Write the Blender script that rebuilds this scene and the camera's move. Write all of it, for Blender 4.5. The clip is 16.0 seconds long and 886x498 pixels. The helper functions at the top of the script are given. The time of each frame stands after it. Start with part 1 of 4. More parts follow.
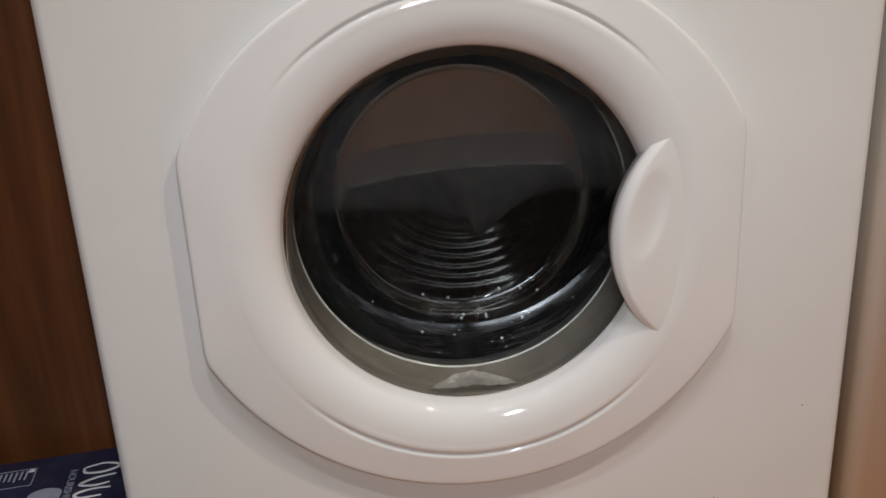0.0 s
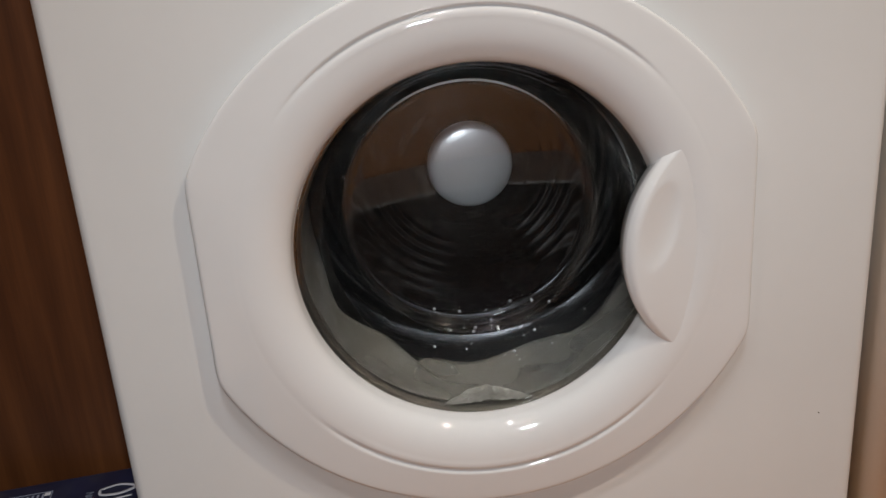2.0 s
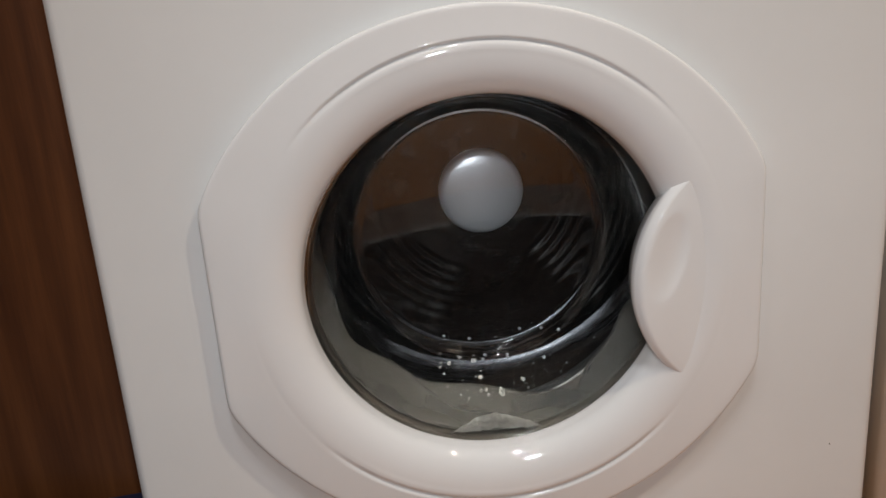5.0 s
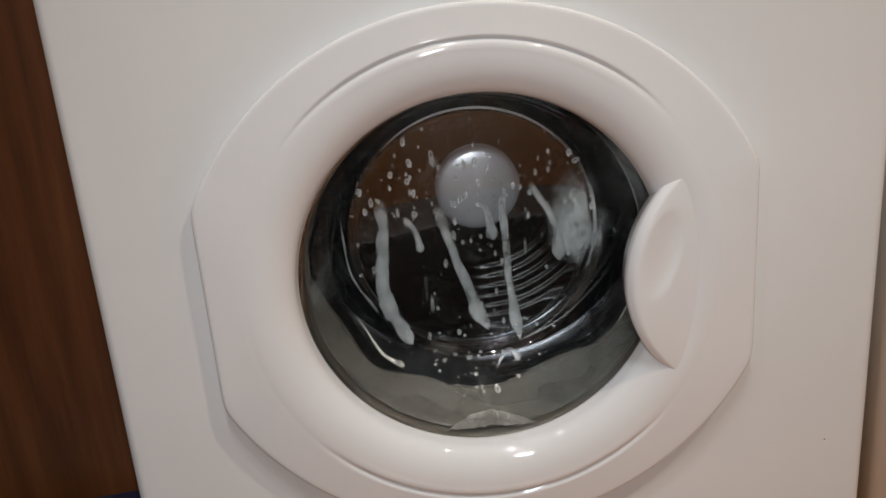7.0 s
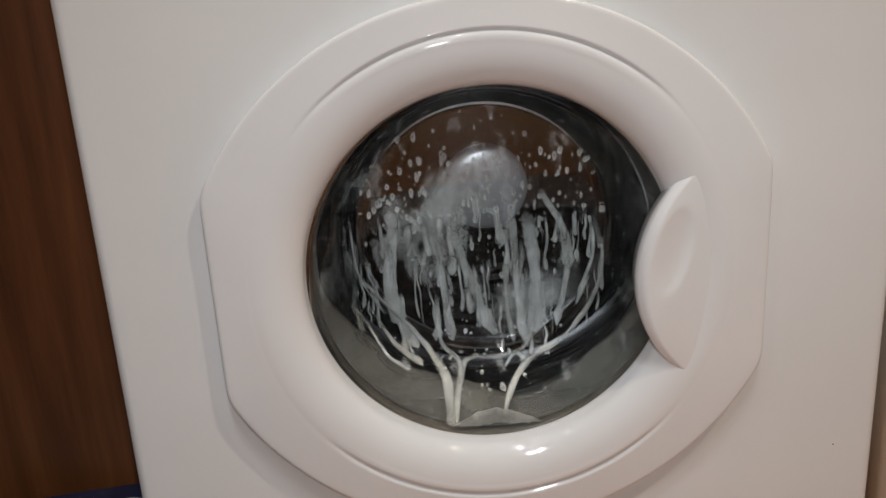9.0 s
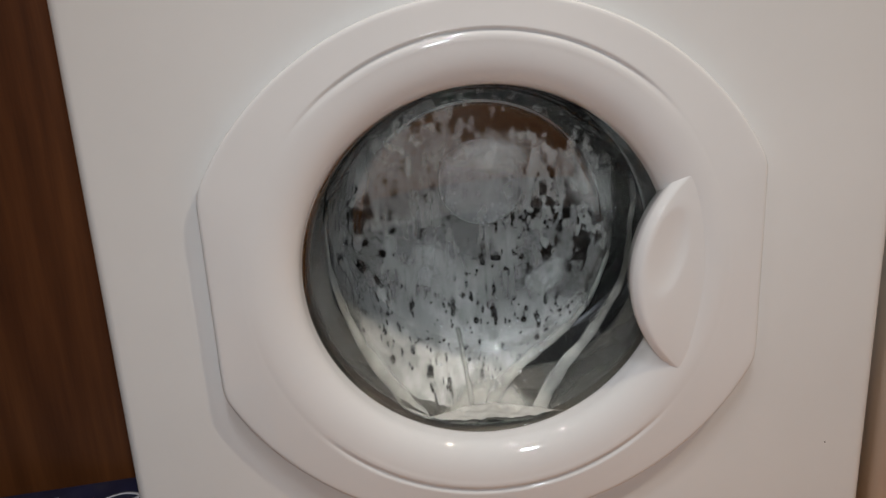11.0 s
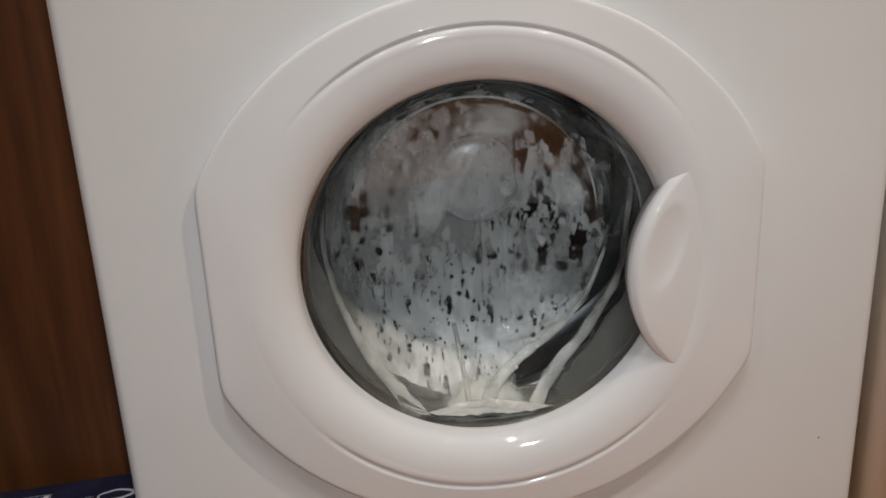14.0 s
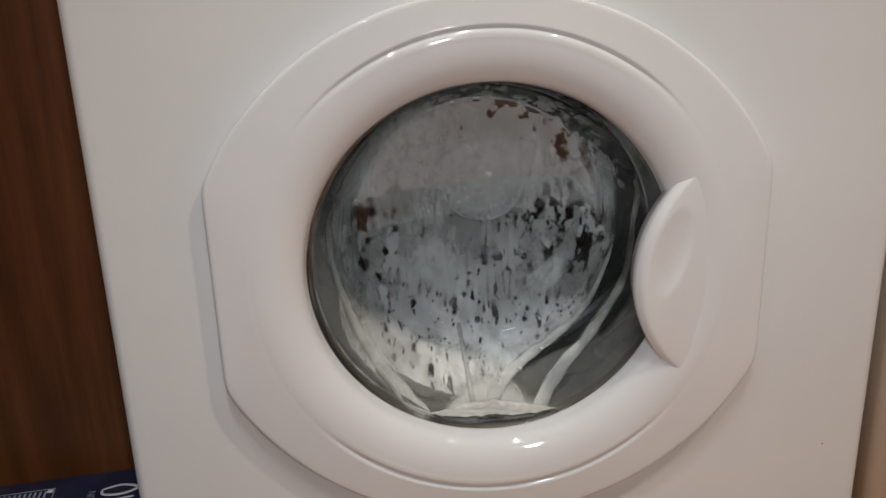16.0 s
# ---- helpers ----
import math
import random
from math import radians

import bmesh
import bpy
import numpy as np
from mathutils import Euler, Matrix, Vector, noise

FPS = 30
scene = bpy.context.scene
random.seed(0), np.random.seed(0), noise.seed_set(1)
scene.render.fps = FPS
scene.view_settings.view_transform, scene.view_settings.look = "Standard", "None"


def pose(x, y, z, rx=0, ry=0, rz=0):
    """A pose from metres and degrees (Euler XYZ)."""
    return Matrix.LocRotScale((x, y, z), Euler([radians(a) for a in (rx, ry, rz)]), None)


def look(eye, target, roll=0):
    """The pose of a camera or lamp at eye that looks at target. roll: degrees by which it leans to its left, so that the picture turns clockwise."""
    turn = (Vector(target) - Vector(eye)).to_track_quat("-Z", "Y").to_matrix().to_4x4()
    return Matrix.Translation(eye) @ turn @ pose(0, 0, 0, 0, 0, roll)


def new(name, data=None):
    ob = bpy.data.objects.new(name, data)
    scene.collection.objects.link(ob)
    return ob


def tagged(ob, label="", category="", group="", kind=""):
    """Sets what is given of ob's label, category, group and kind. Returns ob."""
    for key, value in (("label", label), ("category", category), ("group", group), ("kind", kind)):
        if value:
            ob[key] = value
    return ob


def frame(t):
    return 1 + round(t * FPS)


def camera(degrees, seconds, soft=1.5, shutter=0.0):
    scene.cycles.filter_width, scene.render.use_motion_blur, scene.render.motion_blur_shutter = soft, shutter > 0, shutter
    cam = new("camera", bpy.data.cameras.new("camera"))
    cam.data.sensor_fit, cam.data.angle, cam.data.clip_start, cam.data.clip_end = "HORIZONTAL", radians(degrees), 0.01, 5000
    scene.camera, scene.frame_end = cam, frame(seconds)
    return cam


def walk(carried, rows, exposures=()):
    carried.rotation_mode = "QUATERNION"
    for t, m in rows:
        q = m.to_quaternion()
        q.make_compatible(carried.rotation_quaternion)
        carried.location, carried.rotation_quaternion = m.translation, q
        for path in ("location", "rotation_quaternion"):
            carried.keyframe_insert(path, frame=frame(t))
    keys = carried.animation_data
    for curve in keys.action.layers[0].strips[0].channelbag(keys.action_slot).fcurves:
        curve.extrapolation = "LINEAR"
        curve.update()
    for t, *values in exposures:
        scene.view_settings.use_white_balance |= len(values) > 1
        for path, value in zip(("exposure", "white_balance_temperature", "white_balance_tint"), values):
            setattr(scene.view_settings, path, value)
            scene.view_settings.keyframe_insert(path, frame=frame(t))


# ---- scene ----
cam = camera(55.7, 16.0, shutter=0.4)
PATH = [
    (0, (-0.075, -0.593, 0.635), (0.063, 1.299, 0.003), -2.8),
    (0.5, (-0.076, -0.593, 0.636), (0.064, 1.299, 0.003), -3.4),
    (1, (-0.075, -0.592, 0.645), (0.039, 1.299, 0.003), -3.8),
    (1.5, (-0.074, -0.592, 0.642), (0.042, 1.303, 0.013), -3.8),
    (2, (-0.078, -0.586, 0.647), (0.047, 1.307, 0.013), -4.2),
    (2.5, (-0.075, -0.585, 0.638), (0.043, 1.32, 0.041), -4.1),
    (3, (-0.076, -0.583, 0.651), (0.027, 1.315, 0.029), -4.6),
    (3.5, (-0.079, -0.584, 0.666), (0.011, 1.314, 0.042), -4.3),
    (4, (-0.077, -0.588, 0.655), (0.017, 1.322, 0.068), -4.1),
    (6.5, (-0.069, -0.589, 0.658), (0.029, 1.317, 0.059), -4.4),
    (7, (-0.066, -0.588, 0.661), (0.019, 1.315, 0.051), -4.6),
    (7.5, (-0.068, -0.588, 0.654), (0.021, 1.32, 0.061), -4.7),
    (8, (-0.074, -0.586, 0.651), (0.01, 1.325, 0.066), -4.0),
    (8.5, (-0.074, -0.585, 0.653), (0.014, 1.322, 0.055), -4.0),
    (9, (-0.074, -0.587, 0.647), (0.014, 1.324, 0.064), -3.4),
    (11.5, (-0.073, -0.587, 0.655), (0.027, 1.315, 0.044), -2.9),
    (12, (-0.084, -0.588, 0.646), (0.054, 1.319, 0.059), -2.9),
    (12.5, (-0.071, -0.587, 0.657), (0.026, 1.313, 0.038), -3.1),
    (13, (-0.076, -0.588, 0.65), (0.031, 1.317, 0.05), -3.0),
    (13.5, (-0.085, -0.588, 0.647), (0.054, 1.317, 0.055), -2.6),
    (14, (-0.082, -0.587, 0.652), (0.044, 1.313, 0.04), -2.6),
    (14.5, (-0.092, -0.584, 0.65), (0.047, 1.317, 0.045), -2.6),
    (15, (-0.087, -0.583, 0.653), (0.043, 1.315, 0.035), -2.3),
    (15.5, (-0.083, -0.581, 0.658), (0.031, 1.311, 0.021), -2.3),
    (16, (-0.083, -0.586, 0.656), (0.032, 1.312, 0.035), -1.9),
]
walk(cam, [(t, look(eye, target, roll)) for t, eye, target, roll in PATH], [(0, 0.09), (3.5, 0.05), (9, 0.02), (11.5, -0.06), (16, -0.06)])

# ---- light ----
world = bpy.data.worlds.new("world")
scene.world = world
world.use_nodes = True
world.node_tree.nodes["Background"].inputs[0].default_value = (1.0, 0.95, 0.88, 1)
world.node_tree.nodes["Background"].inputs[1].default_value = 0.03
scene.view_settings.exposure = 0.0


def lamp(name, kind, energy, colour, size, m):
    data = bpy.data.lights.new(name, kind)
    data.energy, data.color = energy, colour
    if kind == "AREA":
        data.shape, data.size = "DISK", size
    else:
        data.shadow_soft_size = size
    if kind == "SPOT":
        data.spot_size, data.spot_blend = radians(125), 1.0
    ob = new(name, data)
    ob.matrix_world = m
    return ob


# the torch beside the lens, and a ceiling fixture with four bulbs
lamp("torch_light", "SPOT", 6.0, (0.855, 0.935, 1.0), 0.025, look((-0.03, -0.66, 0.70), (0.04, 0.0, 0.14)))
lamp("ceiling_lamp_light", "AREA", 6.2, (0.93, 0.955, 1.0), 0.06, look((-0.06, -0.72, 2.33), (-0.06, -0.35, 0)))
lamp("ceiling_lamp_light", "AREA", 6.2, (0.93, 0.955, 1.0), 0.06, look((-0.06, -0.98, 2.33), (-0.06, -0.50, 0)))
lamp("spot_lamp_light", "AREA", 14.0, (1.0, 0.85, 0.66), 0.05, look((0.90, -0.80, 2.33), (0.65, -0.2, 0)))
lamp("spot_lamp_light", "AREA", 4.5, (1.0, 0.94, 0.88), 0.05, look((-0.85, -0.80, 2.33), (-0.5, -0.2, 0)))


# ---- materials ----
def material(name, base=(0.8, 0.8, 0.8), rough=0.5, metal=0.0, spec=0.5, coat=0.0):
    m = bpy.data.materials.new(name)
    m.use_nodes = True
    b = m.node_tree.nodes["Principled BSDF"]
    b.inputs["Base Color"].default_value = (*base, 1)
    b.inputs["Roughness"].default_value = rough
    b.inputs["Metallic"].default_value = metal
    b.inputs["Specular IOR Level"].default_value = spec
    b.inputs["Coat Weight"].default_value = coat
    return m, m.node_tree.nodes, m.node_tree.links, b


def noise_node(nodes, links, scale, detail=4.0, stretch=(1, 1, 1), rough=0.55):
    co = nodes.new("ShaderNodeTexCoord")
    mp = nodes.new("ShaderNodeMapping")
    mp.inputs["Scale"].default_value = stretch
    tx = nodes.new("ShaderNodeTexNoise")
    tx.inputs["Scale"].default_value = scale
    tx.inputs["Detail"].default_value = detail
    tx.inputs["Roughness"].default_value = rough
    links.new(co.outputs["Object"], mp.inputs["Vector"])
    links.new(mp.outputs["Vector"], tx.inputs["Vector"])
    return tx


def ramp_node(nodes, links, src, stops):
    r = nodes.new("ShaderNodeValToRGB")
    while len(r.color_ramp.elements) < len(stops):
        r.color_ramp.elements.new(0.5)
    for e, (p, c) in zip(r.color_ramp.elements, stops):
        e.position, e.color = p, (*c, 1) if len(c) == 3 else c
    links.new(src, r.inputs[0])
    return r


def bump_node(nodes, links, src, b, strength, distance):
    bp = nodes.new("ShaderNodeBump")
    bp.inputs["Strength"].default_value, bp.inputs["Distance"].default_value = strength, distance
    links.new(src, bp.inputs["Height"])
    links.new(bp.outputs["Normal"], b.inputs["Normal"])


def varied(name, a, c, rough, scale, stretch=(1, 1, 1), metal=0.0, bump=0.0, dist=0.001, rough_to=None, spec=0.5, coat=0.0, lo=0.35, hi=0.65):
    m, n, l, b = material(name, a, rough, metal, spec, coat)
    tx = noise_node(n, l, scale, 5.0, stretch)
    l.new(ramp_node(n, l, tx.outputs[0], [(lo, a), (hi, c)]).outputs[0], b.inputs["Base Color"])
    if rough_to is not None:
        t2 = noise_node(n, l, scale * 3.1, 4.0, stretch)
        r2 = ramp_node(n, l, t2.outputs[0], [(0.35, (rough,) * 3), (0.7, (rough_to,) * 3)])
        l.new(r2.outputs[0], b.inputs["Roughness"])
    if bump:
        t3 = noise_node(n, l, scale * 4, 4.0, stretch)
        bump_node(n, l, t3.outputs[0], b, bump, dist)
    return m


ENAMEL = varied("white_enamel", (0.75, 0.745, 0.735), (0.79, 0.785, 0.775), 0.42, 5, rough_to=0.5, bump=0.015, dist=0.0004, spec=0.3)
PLASTIC = varied("white_plastic", (0.77, 0.76, 0.755), (0.80, 0.79, 0.785), 0.03, 7, rough_to=0.055, bump=0.01, dist=0.0003)
NEIGHBOUR = varied("cream_enamel", (0.82, 0.79, 0.73), (0.84, 0.815, 0.76), 0.35, 4, rough_to=0.42, bump=0.01)
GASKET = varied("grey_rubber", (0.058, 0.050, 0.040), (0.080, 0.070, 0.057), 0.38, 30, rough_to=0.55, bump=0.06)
# wet and smooth, and the lip's highlight is also put into its pale colour
BRIGHT_LIP = varied("highlit_wet_rubber", (0.26, 0.255, 0.24), (0.34, 0.335, 0.32), 0.10, 25, rough_to=0.18, bump=0.05)
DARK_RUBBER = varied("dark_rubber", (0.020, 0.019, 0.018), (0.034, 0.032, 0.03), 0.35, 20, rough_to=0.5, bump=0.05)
# both steels far below bare metal: the drum's inner shade is in their colour
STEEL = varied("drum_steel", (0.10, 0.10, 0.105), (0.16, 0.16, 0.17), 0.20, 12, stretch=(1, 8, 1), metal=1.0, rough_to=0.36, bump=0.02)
DARKENED_STEEL = varied("darkened_back_steel", (0.05, 0.048, 0.046), (0.085, 0.082, 0.078), 0.20, 14, metal=1.0, rough_to=0.30)
HUB = varied("satin_hub", (0.63, 0.63, 0.65), (0.66, 0.66, 0.68), 0.30, 8, metal=0.6)
CLOTH = varied("black_wet_cotton", (0.018, 0.018, 0.019), (0.034, 0.031, 0.029), 0.62, 60, rough_to=0.8, bump=0.35, dist=0.002, spec=0.3)
CLOTH_BROWN = varied("dark_brown_wet_cotton", (0.020, 0.012, 0.007), (0.04, 0.024, 0.014), 0.6, 60, rough_to=0.8, bump=0.35, dist=0.002, spec=0.3)
WALL = varied("plaster_wall", (0.45, 0.43, 0.40), (0.52, 0.50, 0.46), 0.85, 6, bump=0.1)
CEILING = varied("ceiling_paint", (0.62, 0.58, 0.52), (0.68, 0.64, 0.58), 0.9, 6, bump=0.1)
OPPOSITE = varied("dark_panelling", (0.04, 0.027, 0.02), (0.06, 0.04, 0.03), 0.5, 5, stretch=(6, 6, 0.4))
SKIRTING = varied("grey_skirting", (0.48, 0.50, 0.53), (0.55, 0.57, 0.60), 0.5, 9)
LABEL_WHITE = varied("printed_white", (0.46, 0.46, 0.50), (0.54, 0.54, 0.57), 0.55, 90)
LABEL_BLUE = varied("printed_grey_blue", (0.17, 0.19, 0.25), (0.21, 0.23, 0.30), 0.55, 60)


def wood(name, a, c, d, rough, stretch, scale):
    m, n, l, b = material(name, a, rough)
    tx = noise_node(n, l, scale, 8.0, stretch, 0.62)
    t2 = noise_node(n, l, scale * 0.35, 3.0, (1, 1, 0.5))
    mx = n.new("ShaderNodeMix")
    mx.data_type = "RGBA"
    mx.inputs[0].default_value = 0.5
    l.new(ramp_node(n, l, tx.outputs[0], [(0.3, a), (0.52, c), (0.72, d)]).outputs[0], mx.inputs[6])
    l.new(ramp_node(n, l, t2.outputs[0], [(0.35, a), (0.7, d)]).outputs[0], mx.inputs[7])
    l.new(mx.outputs[2], b.inputs["Base Color"])
    bump_node(n, l, tx.outputs[0], b, 0.12, 0.0006)
    return m


CABINET_WOOD = wood("mahogany_veneer", (0.07, 0.022, 0.007), (0.155, 0.052, 0.016), (0.26, 0.092, 0.028), 0.42, (22, 22, 1.1), 4.0)
FLOOR_WOOD = wood("brown_laminate", (0.40, 0.165, 0.055), (0.48, 0.21, 0.075), (0.56, 0.265, 0.10), 0.45, (1.2, 14, 1), 3.0)


def carton_material():
    m, n, l, b = material("navy_carton", (0.012, 0.016, 0.06), 0.45)
    tx = noise_node(n, l, 18, 4)
    t2 = noise_node(n, l, 260, 3)
    t3 = noise_node(n, l, 45, 8, (1, 1, 1), 0.72)
    base = ramp_node(n, l, tx.outputs[0], [(0.3, (0.007, 0.009, 0.026)), (0.7, (0.014, 0.018, 0.055))])
    dust = ramp_node(n, l, t3.outputs[0], [(0.50, (0.0,) * 3), (0.78, (0.5,) * 3)])
    mx = n.new("ShaderNodeMix")
    mx.data_type = "RGBA"
    mx.inputs[7].default_value = (0.06, 0.058, 0.062, 1)
    l.new(dust.outputs[0], mx.inputs[0])
    l.new(base.outputs[0], mx.inputs[6])
    l.new(mx.outputs[2], b.inputs["Base Color"])
    bump_node(n, l, t2.outputs[0], b, 0.12, 0.0005)
    return m


CARTON = carton_material()


def glass_material():
    m, n, l, b = material("porthole_glass", (0.93, 0.94, 0.94), 0.0)
    # just under full: a trace of white haze lifts the blacks behind
    b.inputs["Transmission Weight"].default_value = 0.9968
    b.inputs["IOR"].default_value = 1.54
    return m


GLASS = glass_material()


def water_material():
    m, n, l, b = material("soapy_water_film", (0.080, 0.075, 0.065), 0.45)
    tx = noise_node(n, l, 9, 3, (1, 1, 0.6))
    out = n["Material Output"]
    tr = n.new("ShaderNodeBsdfTransparent")
    mx = n.new("ShaderNodeMixShader")
    l.new(ramp_node(n, l, tx.outputs[0], [(0.3, (0.60,) * 3), (0.7, (0.85,) * 3)]).outputs[0], mx.inputs[0])
    l.new(tr.outputs[0], mx.inputs[1])
    l.new(b.outputs[0], mx.inputs[2])
    l.new(mx.outputs[0], out.inputs[0])
    return m


WATER = water_material()


def foam_material(name, low, high, stretch, scale, holes=0.0, colour=(0.60, 0.60, 0.575)):
    """White lather: thin where the noise is low, with round bubble gaps."""
    m, n, l, b = material(name, colour, 0.45, spec=0.4)
    tx = noise_node(n, l, scale, 5, stretch, 0.6)
    fine = noise_node(n, l, 420, 2)
    bump_node(n, l, fine.outputs[0], b, 0.18, 0.0006)
    cover = ramp_node(n, l, tx.outputs[0], [(0.34, (low,) * 3), (0.66, (high,) * 3)]).outputs[0]
    if holes:
        co = n.new("ShaderNodeTexCoord")
        vo = n.new("ShaderNodeTexVoronoi")
        vo.inputs["Scale"].default_value = holes
        flat = n.new("ShaderNodeMapping")
        flat.inputs["Scale"].default_value = (1, 0, 0.8)
        l.new(co.outputs["Object"], flat.inputs["Vector"])
        l.new(flat.outputs["Vector"], vo.inputs["Vector"])
        gap = ramp_node(n, l, vo.outputs["Distance"], [(0.15, (0.0,) * 3), (0.23, (1.0,) * 3)]).outputs[0]
        # vertical draining marks
        dr = noise_node(n, l, 120, 4, (1, 1, 0.22), 0.7)
        drain = ramp_node(n, l, dr.outputs[0], [(0.30, (0.68,) * 3), (0.62, (1.0,) * 3)]).outputs[0]
        m2 = n.new("ShaderNodeMath")
        m2.operation = "MULTIPLY"
        l.new(gap, m2.inputs[0])
        l.new(drain, m2.inputs[1])
        gap = m2.outputs[0]
        mu = n.new("ShaderNodeMath")
        mu.operation = "MULTIPLY"
        l.new(cover, mu.inputs[0])
        l.new(gap, mu.inputs[1])
        cover = mu.outputs[0]
    at = n.new("ShaderNodeAttribute")
    at.attribute_name = "cover"
    thick = n.new("ShaderNodeMath")
    thick.operation = "MULTIPLY"
    l.new(cover, thick.inputs[0])
    l.new(at.outputs["Fac"], thick.inputs[1])
    cover = thick.outputs[0]
    tr = n.new("ShaderNodeBsdfTransparent")
    mx = n.new("ShaderNodeMixShader")
    l.new(cover, mx.inputs[0])
    l.new(tr.outputs[0], mx.inputs[1])
    l.new(b.outputs[0], mx.inputs[2])
    l.new(mx.outputs[0], n["Material Output"].inputs[0])
    return m


LATHER_WHITE = (0.29, 0.285, 0.262)
FOAM = foam_material("lather", 0.75, 1.0, (1, 1, 0.6), 70, 0, LATHER_WHITE)
FOAM_STREAK = foam_material("thin_lather", 0.55, 1.0, (1, 1, 0.35), 85, 0, (0.40, 0.395, 0.375))
FOAM_FILM = foam_material("lather_film", 0.82, 1.0, (1, 1, 0.4), 60, 0, (0.38, 0.378, 0.362))
FOAM_SOFT = foam_material("settled_lather", 0.55, 0.85, (1, 1, 1), 45, 0, (0.30, 0.295, 0.27))
# same lather as settled, colour raised to make up for dim light there
FOAM_BRIGHTENED = foam_material("brightened_lather", 0.85, 1.0, (1, 1, 1), 45, 0, (0.62, 0.61, 0.57))
FOAM_BLUR = foam_material("loose_lather", 0.05, 0.75, (1, 1, 1), 26, 0)


def droplet_material():
    m, n, l, b = material("water_droplet", (0.9, 0.92, 0.92), 0.05)
    b.inputs["Transmission Weight"].default_value = 0.6
    b.inputs["IOR"].default_value = 1.33
    return m


DROPLET = droplet_material()


# ---- mesh helpers ----
def part(name, bm, mat, parent=None, label="", smooth=True):
    me = bpy.data.meshes.new(name)
    bmesh.ops.recalc_face_normals(bm, faces=bm.faces[:])
    bm.to_mesh(me)
    bm.free()
    me.materials.append(mat)
    if smooth:
        me.polygons.foreach_set("use_smooth", [True] * len(me.polygons))
    ob = new(name, me)
    ob.parent = parent
    return tagged(ob, label)


def thing(name, label, category, at=(0, 0, 0), group="", kind=""):
    ob = new(name)
    ob.location = at
    return tagged(ob, label, category, group, kind)


def loops(bm, rings, closed=True, cap_first=False, cap_last=False, cover=None):
    """Skins a list of rings of points, all of one length. cover: how thick the lather is at each point, 0 to 1."""
    layer = bm.verts.layers.float.new("cover") if cover else None
    vs = [[bm.verts.new(p) for p in ring] for ring in rings]
    if cover:
        for ring, row in zip(vs, cover):
            for v, c in zip(ring, row):
                v[layer] = c
    k = len(vs[0])
    for a, b in zip(vs, vs[1:]):
        for i in range(k if closed else k - 1):
            j = (i + 1) % k
            bm.faces.new((a[i], a[j], b[j], b[i]))
    if cap_first:
        bm.faces.new(vs[0])
    if cap_last:
        bm.faces.new(vs[-1])
    return vs


def revolve(profile, cx, cz, n=96, wobble=None):
    """A surface of revolution about a line along y; profile is a list of (radius, y)."""
    bm = bmesh.new()
    rings = []
    for i, (r, y) in enumerate(profile):
        ring = []
        for k in range(n):
            a = 2 * math.pi * k / n
            rr = r + (wobble(i, a) if wobble else 0)
            ring.append((cx + rr * math.cos(a), y, cz + rr * math.sin(a)))
        rings.append(ring)
    loops(bm, rings)
    bmesh.ops.remove_doubles(bm, verts=bm.verts[:], dist=1e-6)
    return bm


def box(x0, x1, y0, y1, z0, z1, bevel=0.0, seg=3):
    bm = bmesh.new()
    bmesh.ops.create_cube(bm, size=1.0)
    for v in bm.verts:
        v.co = ((x0 + x1) / 2 + v.co.x * (x1 - x0), (y0 + y1) / 2 + v.co.y * (y1 - y0), (z0 + z1) / 2 + v.co.z * (z1 - z0))
    if bevel:
        bmesh.ops.bevel(bm, geom=bm.edges[:], offset=bevel, segments=seg, profile=0.5, affect="EDGES")
    return bm


# ---- the room ----
tagged(part("floor", box(-1.6, 1.7, -1.1, 0.75, -0.05, 0.0), FLOOR_WOOD, smooth=False), "brown laminate floor before the washing machine", "floor", kind="structure")
tagged(part("wall_back", box(-1.6, 1.7, 0.70, 0.78, 0, 2.4), WALL, smooth=False), "plain beige plaster wall behind the appliances", "wall", kind="structure")
tagged(part("wall_opposite", box(-1.6, 1.7, -1.13, -1.05, 0, 2.4), OPPOSITE, smooth=False), "dark brown panelled wall facing the washing machine", "wall", kind="structure")
tagged(part("wall_left", box(-1.68, -1.6, -1.13, 0.78, 0, 2.4), WALL, smooth=False), "plain beige plaster side wall", "wall", kind="structure")
tagged(part("wall_right", box(1.7, 1.78, -1.13, 0.78, 0, 2.4), WALL, smooth=False), "plain beige plaster side wall", "wall", kind="structure")
tagged(part("ceiling", box(-1.68, 1.78, -1.13, 0.78, 2.4, 2.46), CEILING, smooth=False), "plain off-white ceiling", "ceiling", kind="structure")
tagged(part("baseboard", box(-1.6, 1.7, -1.05, -1.03, 0, 0.10, 0.004), SKIRTING, smooth=False), "pale grey skirting board along the dark wall", "skirting board", kind="structure")

# ---- the washing machine ----
XC, ZC = -0.011, 0.4450        # door axis
XD, ZD = 0.018, 0.4400         # drum axis
washer = thing("washing_machine", "white front-loading washing machine with round glass door", "washing machine")


def rect_ring(hw, z0, z1, y, angles, cx=0.0):
    out = []
    for a in angles:
        c, s = math.cos(a), math.sin(a)
        k = 1e9
        if abs(c) > 1e-9:
            k = min(k, ((hw if c > 0 else -hw) + cx - XC) / c)
        if abs(s) > 1e-9:
            k = min(k, ((z1 if s > 0 else z0) - ZC) / s)
        out.append((XC + k * c, y, ZC + k * s))
    return out


